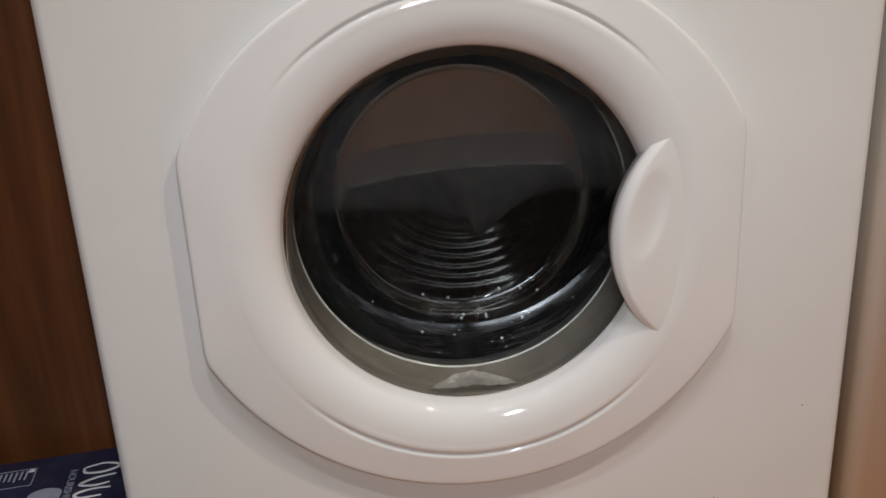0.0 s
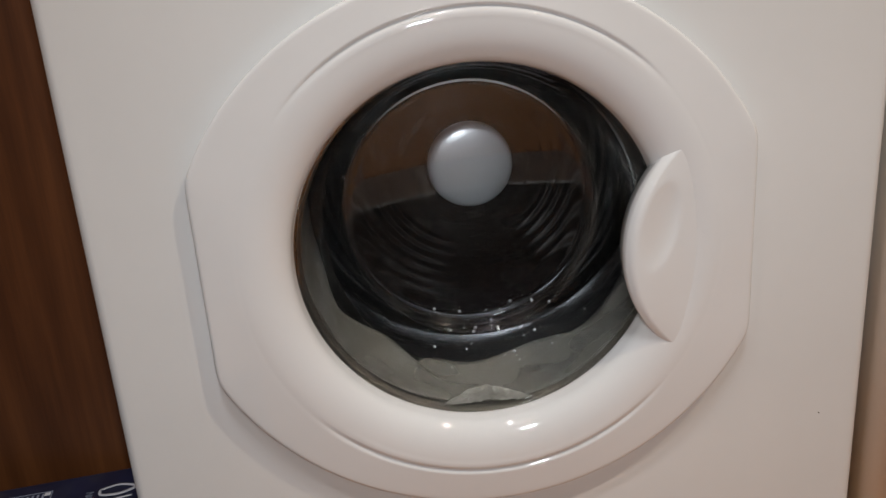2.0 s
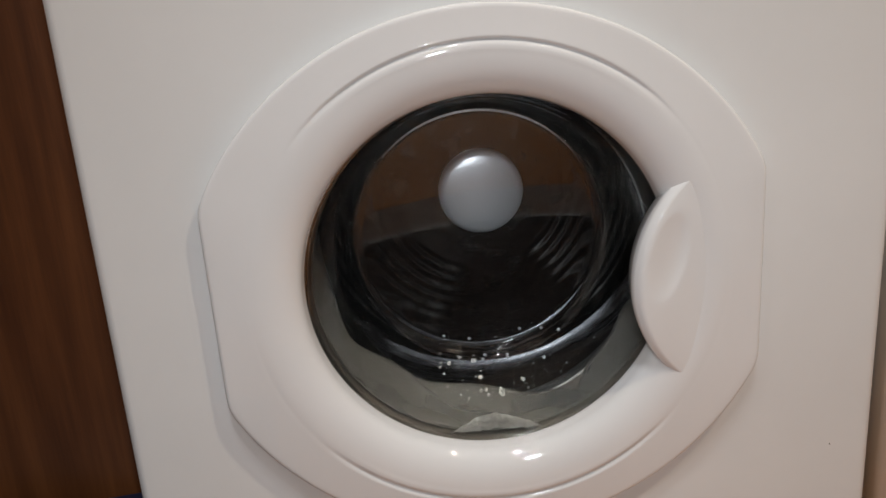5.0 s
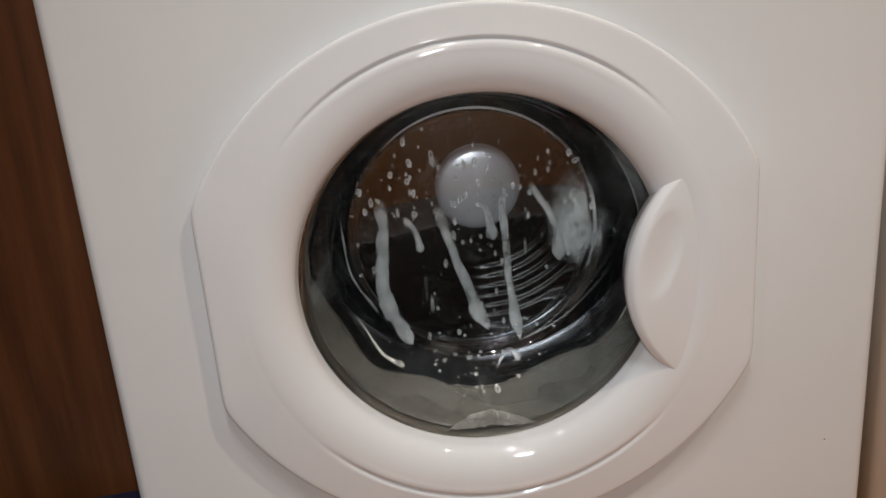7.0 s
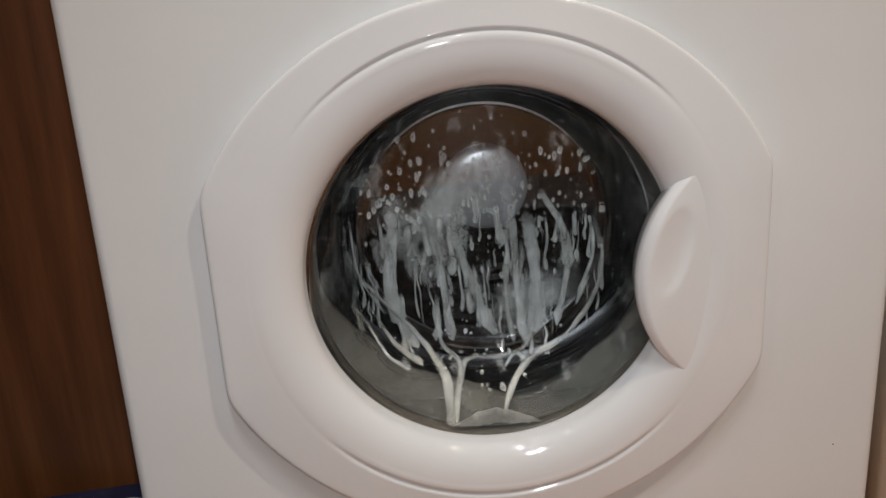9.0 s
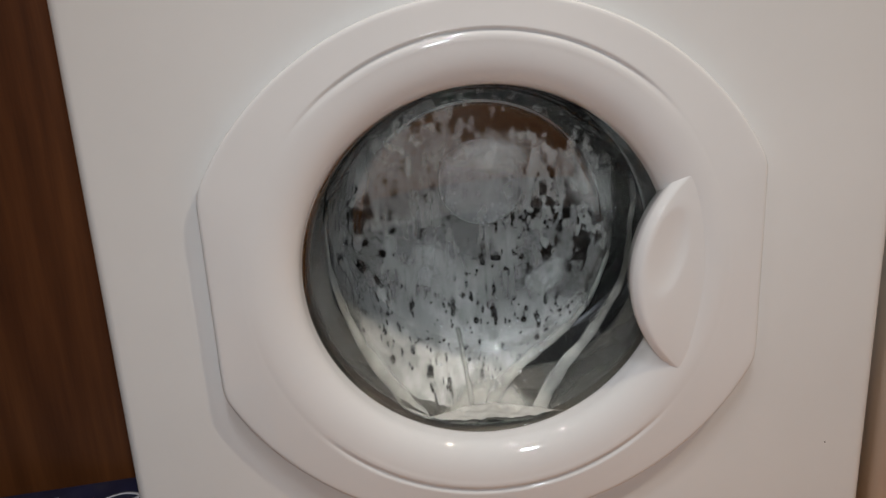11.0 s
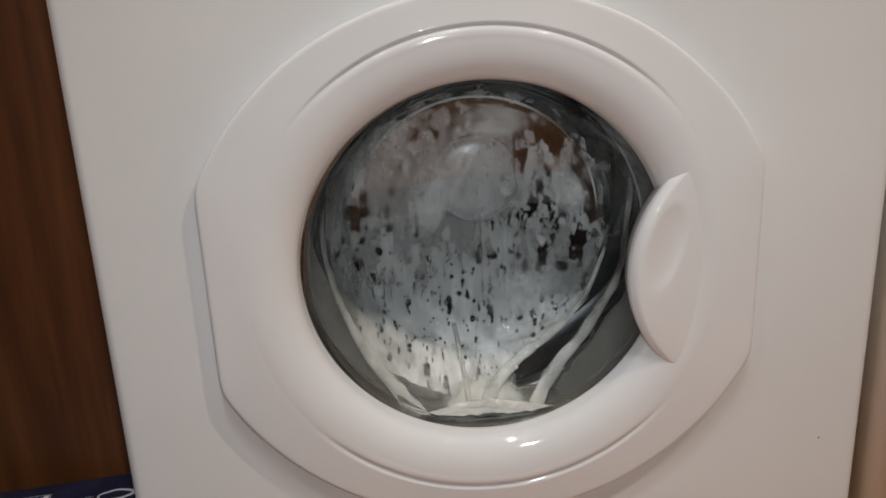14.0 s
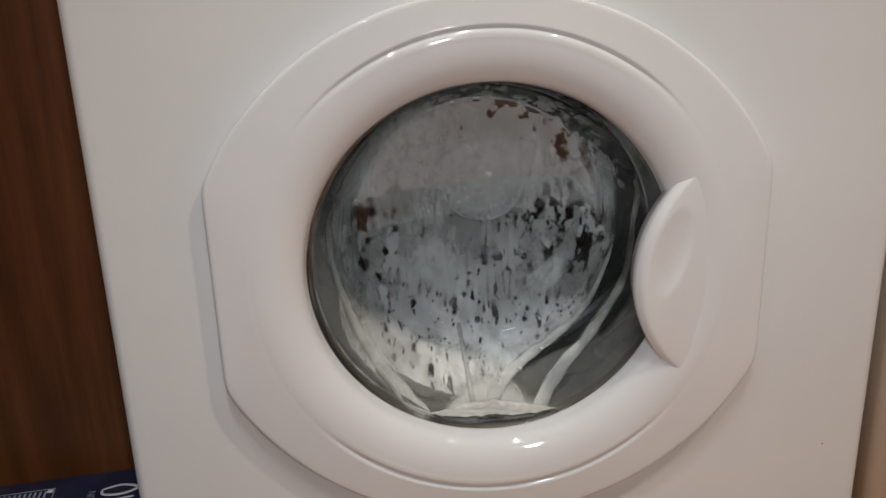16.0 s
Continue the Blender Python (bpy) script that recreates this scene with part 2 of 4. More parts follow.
def build_body():
    corners = []
    for x in (-0.2975, 0.2975):
        for z in (0.012, 0.85):
            corners.append(math.atan2(z - ZC, x - XC) % (2 * math.pi))
    angles = sorted([2 * math.pi * k / 144 for k in range(144)] + corners)
    bm = bmesh.new()
    rings = [rect_ring(0.2975, 0.012, 0.85, 0.56, angles), rect_ring(0.2975, 0.012, 0.85, 0.012, angles)]
    for i in range(1, 7):
        a = math.pi / 2 * i / 6
        d = 0.009 * (1 - math.cos(a))
        rings.append(rect_ring(0.2975 - d, 0.012 + d, 0.85 - d, 0.012 - 0.012 * math.sin(a), angles))
    rings.append(rect_ring(0.2975 - 0.016, 0.028, 0.834, 0.0, angles))
    for r, y in ((0.19, 0.0), (0.178, 0.0), (0.175, 0.002), (0.174, 0.02)):
        rings.append([(XC + r * math.cos(a), y, ZC + r * math.sin(a)) for a in angles])
    loops(bm, rings, cap_first=True)
    body = part("body", bm, ENAMEL, washer)
    for x in (-0.25, 0.25):
        for y in (0.05, 0.5):
            part("foot", revolve_z([(0.0, 0.0), (0.02, 0.0), (0.022, 0.004), (0.012, 0.008), (0.008, 0.014)], x, y), DARK_RUBBER, washer)
    # small chips in the enamel
    for x, z, r in ((0.261, 0.278, 0.0007), (0.190, 0.196, 0.0005)):
        bm = bmesh.new()
        loops(bm, [[(x + q * r * (1 + 0.3 * math.sin(5 * k)) * math.cos(k * math.pi / 5), y, z + q * r * math.sin(k * math.pi / 5)) for k in range(10)] for q, y in ((1.0, -0.0001), (0.6, -0.0003))], cap_last=True)
        part("chip", bm, GASKET, washer, "small dark chip in the enamel")
    # edge seam of the side panel
    part("side_seam", box(0.2968, 0.2990, 0.012, 0.03, 0.02, 0.845, 0.0008), PLASTIC, washer)
    return body


def revolve_z(profile, cx, cy, n=20):
    bm = bmesh.new()
    loops(bm, [[(cx + r * math.cos(2 * math.pi * k / n), cy + r * math.sin(2 * math.pi * k / n), z) for k in range(n)] for r, z in profile])
    bmesh.ops.remove_doubles(bm, verts=bm.verts[:], dist=1e-6)
    return bm


def outer_radius(a):
    """Door outline: a circle cut by two upright sides, with eased corners."""
    c = abs(math.cos(a))
    p = 0.2045 + 0.0220 * (1 - abs(math.sin(a)))
    q = 0.2045 / max(c, 1e-6)
    k = 60
    return -math.log(math.exp(-k * p * 10) + math.exp(-k * q * 10)) / (k * 10)


def build_door():
    n = 360
    rings = []
    angles = [2 * math.pi * k / n for k in range(n)]

    def ring(f):
        out = []
        for a in angles:
            r, y = f(a)
            dz = -0.003 * max(0.0, min(1.0, (r - 0.177) / 0.02))
            out.append((XC + r * math.cos(a), y, ZC + dz + r * math.sin(a)))
        rings.append(out)

    ring(lambda a: (outer_radius(a) - 0.010, -0.0004))
    ring(lambda a: (outer_radius(a) - 0.008, -0.0026))
    ring(lambda a: (outer_radius(a), -0.0028))
    ring(lambda a: (outer_radius(a), -0.0080))
    for i in range(1, 5):
        b = math.pi / 2 * i / 4
        ring(lambda a, b=b: (outer_radius(a) - 0.0035 * (1 - math.cos(b)), -0.0080 - 0.0038 * math.sin(b)))

    def fade(a):
        s = abs(math.sin(a))
        return max(0.0, min(1.0, (s - 0.62) / 0.25)) ** 1.5

    def flange(a, w):
        # from the rim to the step, w 0..1
        ro = outer_radius(a) - 0.0035
        return ro + (0.1790 - ro) * w, -0.0118 - 0.0026 * w

    for w in (0.12, 0.25, 0.5, 0.75, 0.92, 1.0):
        ring(lambda a, w=w: flange(a, w))
    # step at top and bottom that fades out towards the sides
    ring(lambda a: (0.1782, -0.01442 + 0.0012 * fade(a)))
    ring(lambda a: (0.1770, -0.01450 + 0.0019 * fade(a)))
    ring(lambda a: (0.1757, -0.01465 + 0.0004 * fade(a)))
    ring(lambda a: (0.1730, -0.01490 - 0.0006 * fade(a)))
    # rounded funnel down to the glass
    for i in range(1, 19):
        b = math.pi / 2 * i / 18
        r = 0.1730 - 0.0336 * math.sin(b)
        y = -0.0150 + 0.0185 * (1 - math.cos(b)) ** 1.15
        ring(lambda a, r=r, y=y: (r, y))
    ring(lambda a: (0.1386, 0.0065))
    ring(lambda a: (0.1385, 0.0100))
    ring(lambda a: (0.1390, 0.0114))
    ring(lambda a: (0.1600, 0.0114))
    bm = bmesh.new()
    loops(bm, rings)
    door = part("door", bm, PLASTIC, washer, "glossy white plastic door ring around the glass")

    # handle: a plate flush with the rim, cut to an arc on its inner side, with an oval finger dimple
    hx, half, sag, hz = 0.1355, 0.0825, 0.0420, -0.0090
    hr = (half ** 2 + sag ** 2) / (2 * sag)
    cx = hx - sag + hr
    bm = bmesh.new()
    nv, nu = 72, 44
    grid = []
    for j in range(nv + 1):
        v = -1 + 2 * j / nv
        z = half * math.sin(v * math.pi / 2)
        xl = cx - math.sqrt(max(hr * hr - z * z, 0))
        xr = XC + 0.196
        row = []
        for i in range(nu + 1):
            u = (i / nu) ** 1.6
            x = xl + (xr - xl) * u
            e = x - xl
            r = math.hypot(x - XC, z + hz)
            ro = outer_radius(math.atan2(z + hz, x - XC)) - 0.0035
            base = -0.0118 - 0.0026 * max(0.0, min(1.0, (ro - r) / (ro - 0.179)))
            far = max(0.0, min(1.0, (x - 0.100) / 0.050))
            far = far * far * (3 - 2 * far)
            y = base + 0.0006 - 0.0062 * (1 - far) * (1 - abs(z / half) ** 4) + 0.0050 * max(0.0, 1 - e / 0.007) ** 2.2
            # dimple
            px, pz = x - (0.1190 + 0.20 * (z - 0.0215)), z - 0.0215
            q = (px / 0.0145) ** 2 + (pz / 0.033) ** 2
            if q < 1:
                y += 0.0036 * (1 - q) ** 0.75 * (0.65 + 0.35 * max(-1, min(1, px / 0.014)))
            row.append((x, y, ZC + hz + z))
        grid.append(row)
    vs = [[bm.verts.new(p) for p in row] for row in grid]
    for a, b in zip(vs, vs[1:]):
        for i in range(nu):
            bm.faces.new((a[i], a[i + 1], b[i + 1], b[i]))
    # thickness of the arc edge
    back = [bm.verts.new((row[0].co.x + 0.0015, 0.0035, row[0].co.z)) for row in vs]
    mid = [bm.verts.new((row[0].co.x - 0.0004, -0.0095, row[0].co.z)) for row in vs]
    back2 = [bm.verts.new((row[nu // 2].co.x, 0.0035, row[0].co.z)) for row in vs]
    for k in range(nv):
        bm.faces.new((vs[k][0], vs[k + 1][0], mid[k + 1], mid[k]))
        bm.faces.new((mid[k], mid[k + 1], back[k + 1], back[k]))
        bm.faces.new((back[k], back[k + 1], back2[k + 1], back2[k]))
    bmesh.ops.remove_doubles(bm, verts=bm.verts[:], dist=1e-6)
    part("door_handle", bm, PLASTIC, door, "smooth white pull handle with an oval finger dimple")

    # the glass bowl
    bm = revolve(bowl_profile(), XC + 0.003, ZC, 128)
    for v in bm.verts:
        v.co.z += bowl_rise(v.co.y)
    bowl = part("glass_bowl", bm, GLASS, door, "clear domed porthole glass")
    bowl.visible_shadow = False
    return door


DISH_R, DISH_Y, DISH_SAG = 0.106, 0.098, 0.014
DISH_UP = 0.010                # the dish sits a little above the door's axis


def bowl_rise(y):
    """How far the tapered side of the glass is shifted upwards at depth y."""
    return DISH_UP * max(0.0, min(1.0, (y - 0.0155) / 0.080))



def bowl_back(r):
    """How deep the rear of the glass lies at radius r."""
    if r <= DISH_R:
        return DISH_Y + 0.004 + DISH_SAG * (1 - (r / DISH_R) ** 2)
    w = min(1.0, (r - DISH_R) / (0.1395 - DISH_R))
    return DISH_Y + 0.004 - 0.086 * (0.30 * w + 0.70 * w ** 2.6)


def bowl_profile():
    front, rear = [], []
    for i in range(15):
        r = DISH_R * i / 14
        front.append((r, DISH_Y + DISH_SAG * (1 - (r / DISH_R) ** 2)))
        rear.append((r, bowl_back(r)))
    side_f, side_r = [], []
    for i in range(1, 15):
        w = i / 14
        r = DISH_R + (0.1395 - DISH_R) * w
        side_r.append((r, bowl_back(r)))
        side_f.append((r - 0.0014, bowl_back(r) - 0.001 - 0.003 * (1 - w)))
    return front[:-1] + [(DISH_R - 0.004, DISH_Y + 0.0014), (DISH_R - 0.0026, DISH_Y - 0.0006), (DISH_R - 0.0012, DISH_Y - 0.0012), (DISH_R - 0.0002, DISH_Y - 0.0004)] + side_f + [(0.1395, 0.0122), (0.1560, 0.0122), (0.1560, 0.0150)] + side_r[::-1] + rear[::-1]


def build_gasket():
    prof = [(0.1600, 0.0156), (0.1424, 0.0157), (0.1428, 0.020), (0.1433, 0.030), (0.1430, 0.042), (0.1415, 0.053), (0.1398, 0.059), (0.1388, 0.0625), (0.1398, 0.065)]
    gk = part("gasket", revolve(prof, XC + 0.001, ZC, 128), GASKET, washer, "grey wet rubber door seal")
    # the fold takes a darker base colour than the front of the seal
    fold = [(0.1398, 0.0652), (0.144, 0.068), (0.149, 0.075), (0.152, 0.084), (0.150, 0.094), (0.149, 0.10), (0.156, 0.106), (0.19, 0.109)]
    part("fold", revolve(fold, XC + 0.002, ZC, 128), DARK_RUBBER, gk, "inner fold of the rubber seal, coloured darker than its front")
    part("lip", revolve([(0.1388 + 0.0012 * math.cos(2 * math.pi * k / 8), 0.0640 + 0.0012 * math.sin(2 * math.pi * k / 8)) for k in range(9)], XC + 0.001, ZC, 128), BRIGHT_LIP, gk, "wet shiny lip of the seal, its highlight put in the colour")


def build_drum():
    """Built about its own axis, so that it turns in place."""
    prof = [(0.206, 0.118), (0.222, 0.122)]
    for i in range(89):
        f = i / 88
        prof.append((0.2225 - 0.0038 * max(0.0, math.sin(f * 11 * 2 * math.pi)) ** 1.5, 0.126 + 0.195 * f))
    prof += [(0.218, 0.328), (0.205, 0.333)]
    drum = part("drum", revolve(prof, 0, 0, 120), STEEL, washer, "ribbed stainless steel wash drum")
    # near-black colour holds down the rim's reflections
    part("front_rim", revolve([(0.152, 0.1135), (0.157, 0.1130), (0.206, 0.1178)], 0, 0, 96), DARKENED_STEEL, drum, "front rim of the drum, coloured dark for the shade inside")
    # back plate with pressed ribs in three sectors
    rings = []
    n = 144
    for i in range(121):
        r = 0.045 + 0.161 * i / 120
        ring = []
        for k in range(n):
            a = 2 * math.pi * k / n
            sector = max(0.0, min(1.0, 0.5 + 1.6 * math.sin(3 * a + 0.6)))
            band = max(0.0, min(1.0, (r - 0.085) / 0.01)) * max(0.0, min(1.0, (0.192 - r) / 0.01))
            y = 0.326 + 0.008 * (r / 0.206) ** 2 - 0.0016 * sector * band * math.sin((r - 0.085) * 2 * math.pi / 0.0125)
            ring.append((r * math.cos(a), y, r * math.sin(a)))
        rings.append(ring)
    bm = bmesh.new()
    loops(bm, rings)
    part("back_plate", bm, DARKENED_STEEL, drum, "steel back plate with pressed ribs, the drum's shade put in its colour")
    hub = [(0.0470, 0.327), (0.0470, 0.316), (0.0462, 0.3135), (0.0440, 0.3112), (0.040, 0.3100), (0.030, 0.3088), (0.015, 0.3080), (0.0, 0.3078)]
    part("hub", revolve(hub, 0, 0, 72), HUB, drum, "bright round hub disc of the drum")
    for k in range(3):
        bm = bmesh.new()
        a = 2 * math.pi * k / 3 + 0.5
        sect = []
        for y, h in ((0.130, 0.004), (0.15, 0.030), (0.22, 0.040), (0.30, 0.034), (0.318, 0.006)):
            ring = []
            for w, d in ((-0.022, 0), (-0.016, 0.55), (-0.007, 0.95), (0.0, 1.0), (0.007, 0.95), (0.016, 0.55), (0.022, 0)):
                r = 0.2215 - h * d
                ring.append((r * math.cos(a) - w * math.sin(a), y, r * math.sin(a) + w * math.cos(a)))
            sect.append(ring)
        loops(bm, sect, closed=False)
        part("lifter", bm, STEEL, drum)
    return drum


build_body()
build_door()
build_gasket()
drum = build_drum()
drum.location = (XD, 0, ZD)


# ---- dark washing in the drum ----
def build_garment(seed, a0, width, thick, y0, y1, mat, inner=0.0):
    """A wet crumpled garment pressed on the drum wall, built about the drum's axis; inner folds reach to that radius."""
    rng = random.Random(seed)
    off = Vector((rng.random() * 9, rng.random() * 9, rng.random() * 9))
    bm = bmesh.new()
    nu, nv = 40, 20
    rings = []
    for i in range(nu + 1):
        u = i / nu
        a = a0 + width * (u - 0.5)
        ring = []
        for j in range(nv):
            b = 2 * math.pi * j / nv
            env = max(0.02, math.sin(math.pi * u)) ** 0.55
            t = thick * env * (0.75 + 0.6 * noise.noise(Vector((a * 2.2, math.cos(b), math.sin(b))) + off))
            yy = (y0 + y1) / 2 + (y1 - y0) / 2 * math.cos(b) * (0.55 + 0.45 * env)
            rr = 0.2195 - t * (0.5 + 0.5 * math.sin(b)) - inner * env * max(0.0, math.sin(b))
            crease = 0.010 * noise.noise(Vector((a * 9, yy * 60, b)) + off) * env * max(0.0, math.sin(b))
            rr = min(0.2195, rr - crease)
            ring.append((rr * math.sin(a), yy, rr * math.cos(a)))
        rings.append(ring)
    loops(bm, rings, cap_first=True, cap_last=True)
    return bm


GARMENTS = []
for seed, a0, width, thick, y0, y1, mat, inner, label in (
        (3, 0.3, 1.5, 0.030, 0.128, 0.305, CLOTH, 0.0, "black wet garment pressed against the drum wall"),
        (5, 2.1, 1.1, 0.034, 0.135, 0.300, CLOTH_BROWN, 0.0, "dark brown wet garment pressed against the drum wall"),
        (8, 5.0, 1.0, 0.030, 0.130, 0.290, CLOTH, 0.0, "black crumpled wet garment inside the drum"),
        (11, 0.0, 2.6, 0.070, 0.165, 0.255, CLOTH, 0.150, "large black garment tumbling in the drum")):
    ob = part("dark_garment", build_garment(seed, a0, width, thick, y0, y1, mat, inner), mat)
    ob.location = (XD, 0, ZD)
    GARMENTS.append(tagged(ob, label, "laundry", "washing in the drum"))


# ---- left: wooden cabinet and carton ----
def build_cabinet():
    cab = thing("wooden_cabinet", "dark reddish-brown wooden cabinet beside the washing machine", "cabinet")
    part("side", box(-0.335, -0.312, 0.13, 0.66, 0.0, 1.9, 0.002), CABINET_WOOD, cab)
    part("side", box(-1.20, -1.177, 0.13, 0.66, 0.0, 1.9, 0.002), CABINET_WOOD, cab)
    part("door", box(-1.198, -0.762, 0.108, 0.1295, 0.03, 1.9, 0.003), CABINET_WOOD, cab)
    part("door", box(-0.758, -0.308, 0.108, 0.1295, 0.03, 1.9, 0.003), CABINET_WOOD, cab)
    part("top", box(-1.20, -0.312, 0.105, 0.66, 1.902, 1.925, 0.002), CABINET_WOOD, cab)
    part("plinth", box(-1.19, -0.318, 0.15, 0.17, 0.0, 0.029), CABINET_WOOD, cab)


build_cabinet()


# ---- right: neighbouring appliance ----
def rounded_slab(x0, x1, y0, y1, z0, z1, r):
    prof = []
    for cx, cy, a0 in ((x0 + r, y0 + r, 180), (x1 - r, y0 + r, 270), (x1 - r, y1 - r, 0), (x0 + r, y1 - r, 90)):
        for k in range(9):
            a = radians(a0 + 90 * k / 8)
            prof.append((cx + r * math.cos(a), cy + r * math.sin(a)))
    bm = bmesh.new()
    loops(bm, [[(x, y, z) for x, y in prof] for z in (z0, z1)], cap_first=True, cap_last=True)
    return bm


def build_neighbour():
    nb = thing("white_appliance", "cream-white appliance with rounded edges next to the washing machine", "appliance")
    part("body", rounded_slab(0.3110, 0.90, 0.140, 0.62, 0.0, 1.6, 0.008), NEIGHBOUR, nb)
    part("door", rounded_slab(0.3090, 0.90, -0.002, 0.134, 0.04, 1.6, 0.014), NEIGHBOUR, nb, "cream-white door with a rounded edge")
    part("door_seal", box(0.355, 0.89, 0.1342, 0.1398, 0.05, 1.59), GASKET, nb)


build_neighbour()
# ---- carton ----
def flat_stroke(points, width, z, t=0.0005):
    """A flat printed stroke along a short path."""
    bm = bmesh.new()
    rings = []
    pts = [Vector(p) for p in points]
    for i, p in enumerate(pts):
        d = (pts[min(i + 1, len(pts) - 1)] - pts[max(i - 1, 0)]).normalized()
        nrm = Vector((-d.y, d.x))
        w = width * (0.55 + 0.45 * math.sin(math.pi * (i + 0.5) / len(pts)))
        a, b = p + nrm * w / 2, p - nrm * w / 2
        rings.append([(a.x, a.y, z), (a.x, a.y, z + t), (b.x, b.y, z + t), (b.x, b.y, z)])
    loops(bm, rings, cap_first=True, cap_last=True)
    return bm


def curve_points(ctrl, n=8):
    """A smooth path through a few points."""
    out = []
    c = [ctrl[0]] + list(ctrl) + [ctrl[-1]]
    for i in range(1, len(c) - 2):
        p0, p1, p2, p3 = (Vector(c[k]) for k in (i - 1, i, i + 1, i + 2))
        for k in range(n):
            t = k / n
            out.append(0.5 * ((2 * p1) + (p2 - p0) * t + (2 * p0 - 5 * p1 + 4 * p2 - p3) * t * t + (3 * p1 - p0 - 3 * p2 + p3) * t ** 3))
    out.append(Vector(ctrl[-1]))
    return out


def build_carton():
    top = 0.238
    ob = thing("food_carton", "navy blue printed cardboard carton lying beside the washing machine", "carton", (-0.337, 0.030, 0.0))
    ob.rotation_euler[2] = radians(8)
    bm = box(-0.40, 0.034, -0.30, 0.068, 0.0, top, 0.003, 2)
    for v in bm.verts:
        v.co += Vector((0.0015 * noise.noise(v.co * 30), 0.0015 * noise.noise(v.co * 31 + Vector((4, 0, 0))), 0))
    part("box", bm, CARTON, ob)
    zt = top + 0.0003
    # a big flowing white mark, drawn as plain strokes
    for ctrl, w in ((((-0.006, 0.036), (0.010, 0.040), (0.024, 0.033), (0.012, 0.026), (-0.004, 0.028), (-0.006, 0.036)), 0.0034),
                    (((0.022, 0.020), (0.004, 0.017), (-0.006, 0.010), (0.006, 0.006), (0.018, 0.008)), 0.0034),
                    (((0.020, 0.000), (0.006, 0.001), (-0.007, -0.003), (-0.004, -0.010), (0.014, -0.010)), 0.0034),
                    (((0.016, -0.018), (0.002, -0.016), (-0.008, -0.022), (-0.002, -0.030), (0.012, -0.029)), 0.0034)):
        part("mark", flat_stroke(curve_points(ctrl), w, zt), LABEL_WHITE, ob)
    txt = bpy.data.curves.new("lettering", "FONT")
    txt.body = "NOURISHING"
    txt.size, txt.extrude = 0.0092, 0.0002
    txt.materials.append(LABEL_BLUE)
    lettering = new("lettering", txt)
    lettering.parent = ob
    lettering.location = (-0.0175, 0.036, zt + 0.0003)
    lettering.rotation_euler[2] = radians(-90)
    # information panel: frame and bars
    fx0, fx1, fy0, fy1 = -0.105, -0.047, 0.022, 0.0495
    for x0, x1, y0, y1 in ((fx0, fx1, fy1 - 0.0008, fy1), (fx0, fx1, fy0, fy0 + 0.0008), (fx1 - 0.0008, fx1, fy0 + 0.0008, fy1 - 0.0008)):
        part("panel_line", box(x0, x1, y0, y1, zt, zt + 0.0004), LABEL_BLUE, ob, smooth=False)
    rng = random.Random(4)
    for k in range(11):
        x = fx1 - 0.0075 - k * 0.0042
        ln = rng.uniform(0.012, 0.021)
        part("text_bar", box(x - 0.0009, x + 0.0009, fy1 - 0.003 - ln, fy1 - 0.003, zt, zt + 0.0004), LABEL_BLUE, ob, smooth=False)
    part("symbol", box(fx1 - 0.0062, fx1 - 0.0015, fy1 - 0.0062, fy1 - 0.0018, zt, zt + 0.0004), LABEL_WHITE, ob, smooth=False)
    # pale shield shape above a brown picture field
    bm = bmesh.new()
    shape = [(-0.0185 + 0.0135 * math.cos(radians(a)) - 0.014, 0.0035 + 0.009 * math.sin(radians(a))) for a in range(0, 181, 15)] + [(-0.0445, -0.013), (-0.0200, -0.013)]
    loops(bm, [[(x, y, zt) for x, y in shape], [(x, y, zt + 0.0004) for x, y in shape]], cap_first=True, cap_last=True)
    part("shield", bm, LABEL_BLUE, ob, "pale grey-blue printed shield", smooth=False)
    part("picture_field", box(-0.056, -0.016, -0.075, -0.0135, zt, zt + 0.0003), CABINET_WOOD, ob, "brown printed picture", smooth=False)


build_carton()
# ---- lather ----
XB = XC + 0.003                                            # axis of the glass bowl
SPHERE = DISH_R ** 2 / (2 * DISH_SAG)                      # the dish is close to a ball of this radius
PIVOT = Vector((XB, DISH_Y + 0.004 + DISH_SAG - SPHERE, ZC + DISH_UP))


def on_glass(x, z, lift):
    """A point behind the glass at x, z from its axis, in the lather's own space."""
    r = math.hypot(x, z)
    r_max = 0.1388
    if r > r_max:
        x, z, r = x * r_max / r, z * r_max / r, r_max
    slope = (bowl_back(r + 0.0005) - bowl_back(max(r - 0.0005, 0))) / 0.001
    k = (0.6 * lift + 0.0005) / math.hypot(1, slope)
    out = -slope * k / max(r, 1e-5)
    y = bowl_back(r) + k
    return Vector((x * (1 + out), y, z * (1 + out) + bowl_rise(y))) + Vector((XB, 0, ZC)) - PIVOT


lather = thing("lather", "white soap lather running down inside the porthole glass", "foam", tuple(PIVOT))


def beside(p, step):
    """A point beside p on the glass; a step outwards is shorter where the side is steep."""
    r = p.length
    if r > DISH_R:
        out = p / r
        step = step - out * step.dot(out) * 0.56
    return p + step


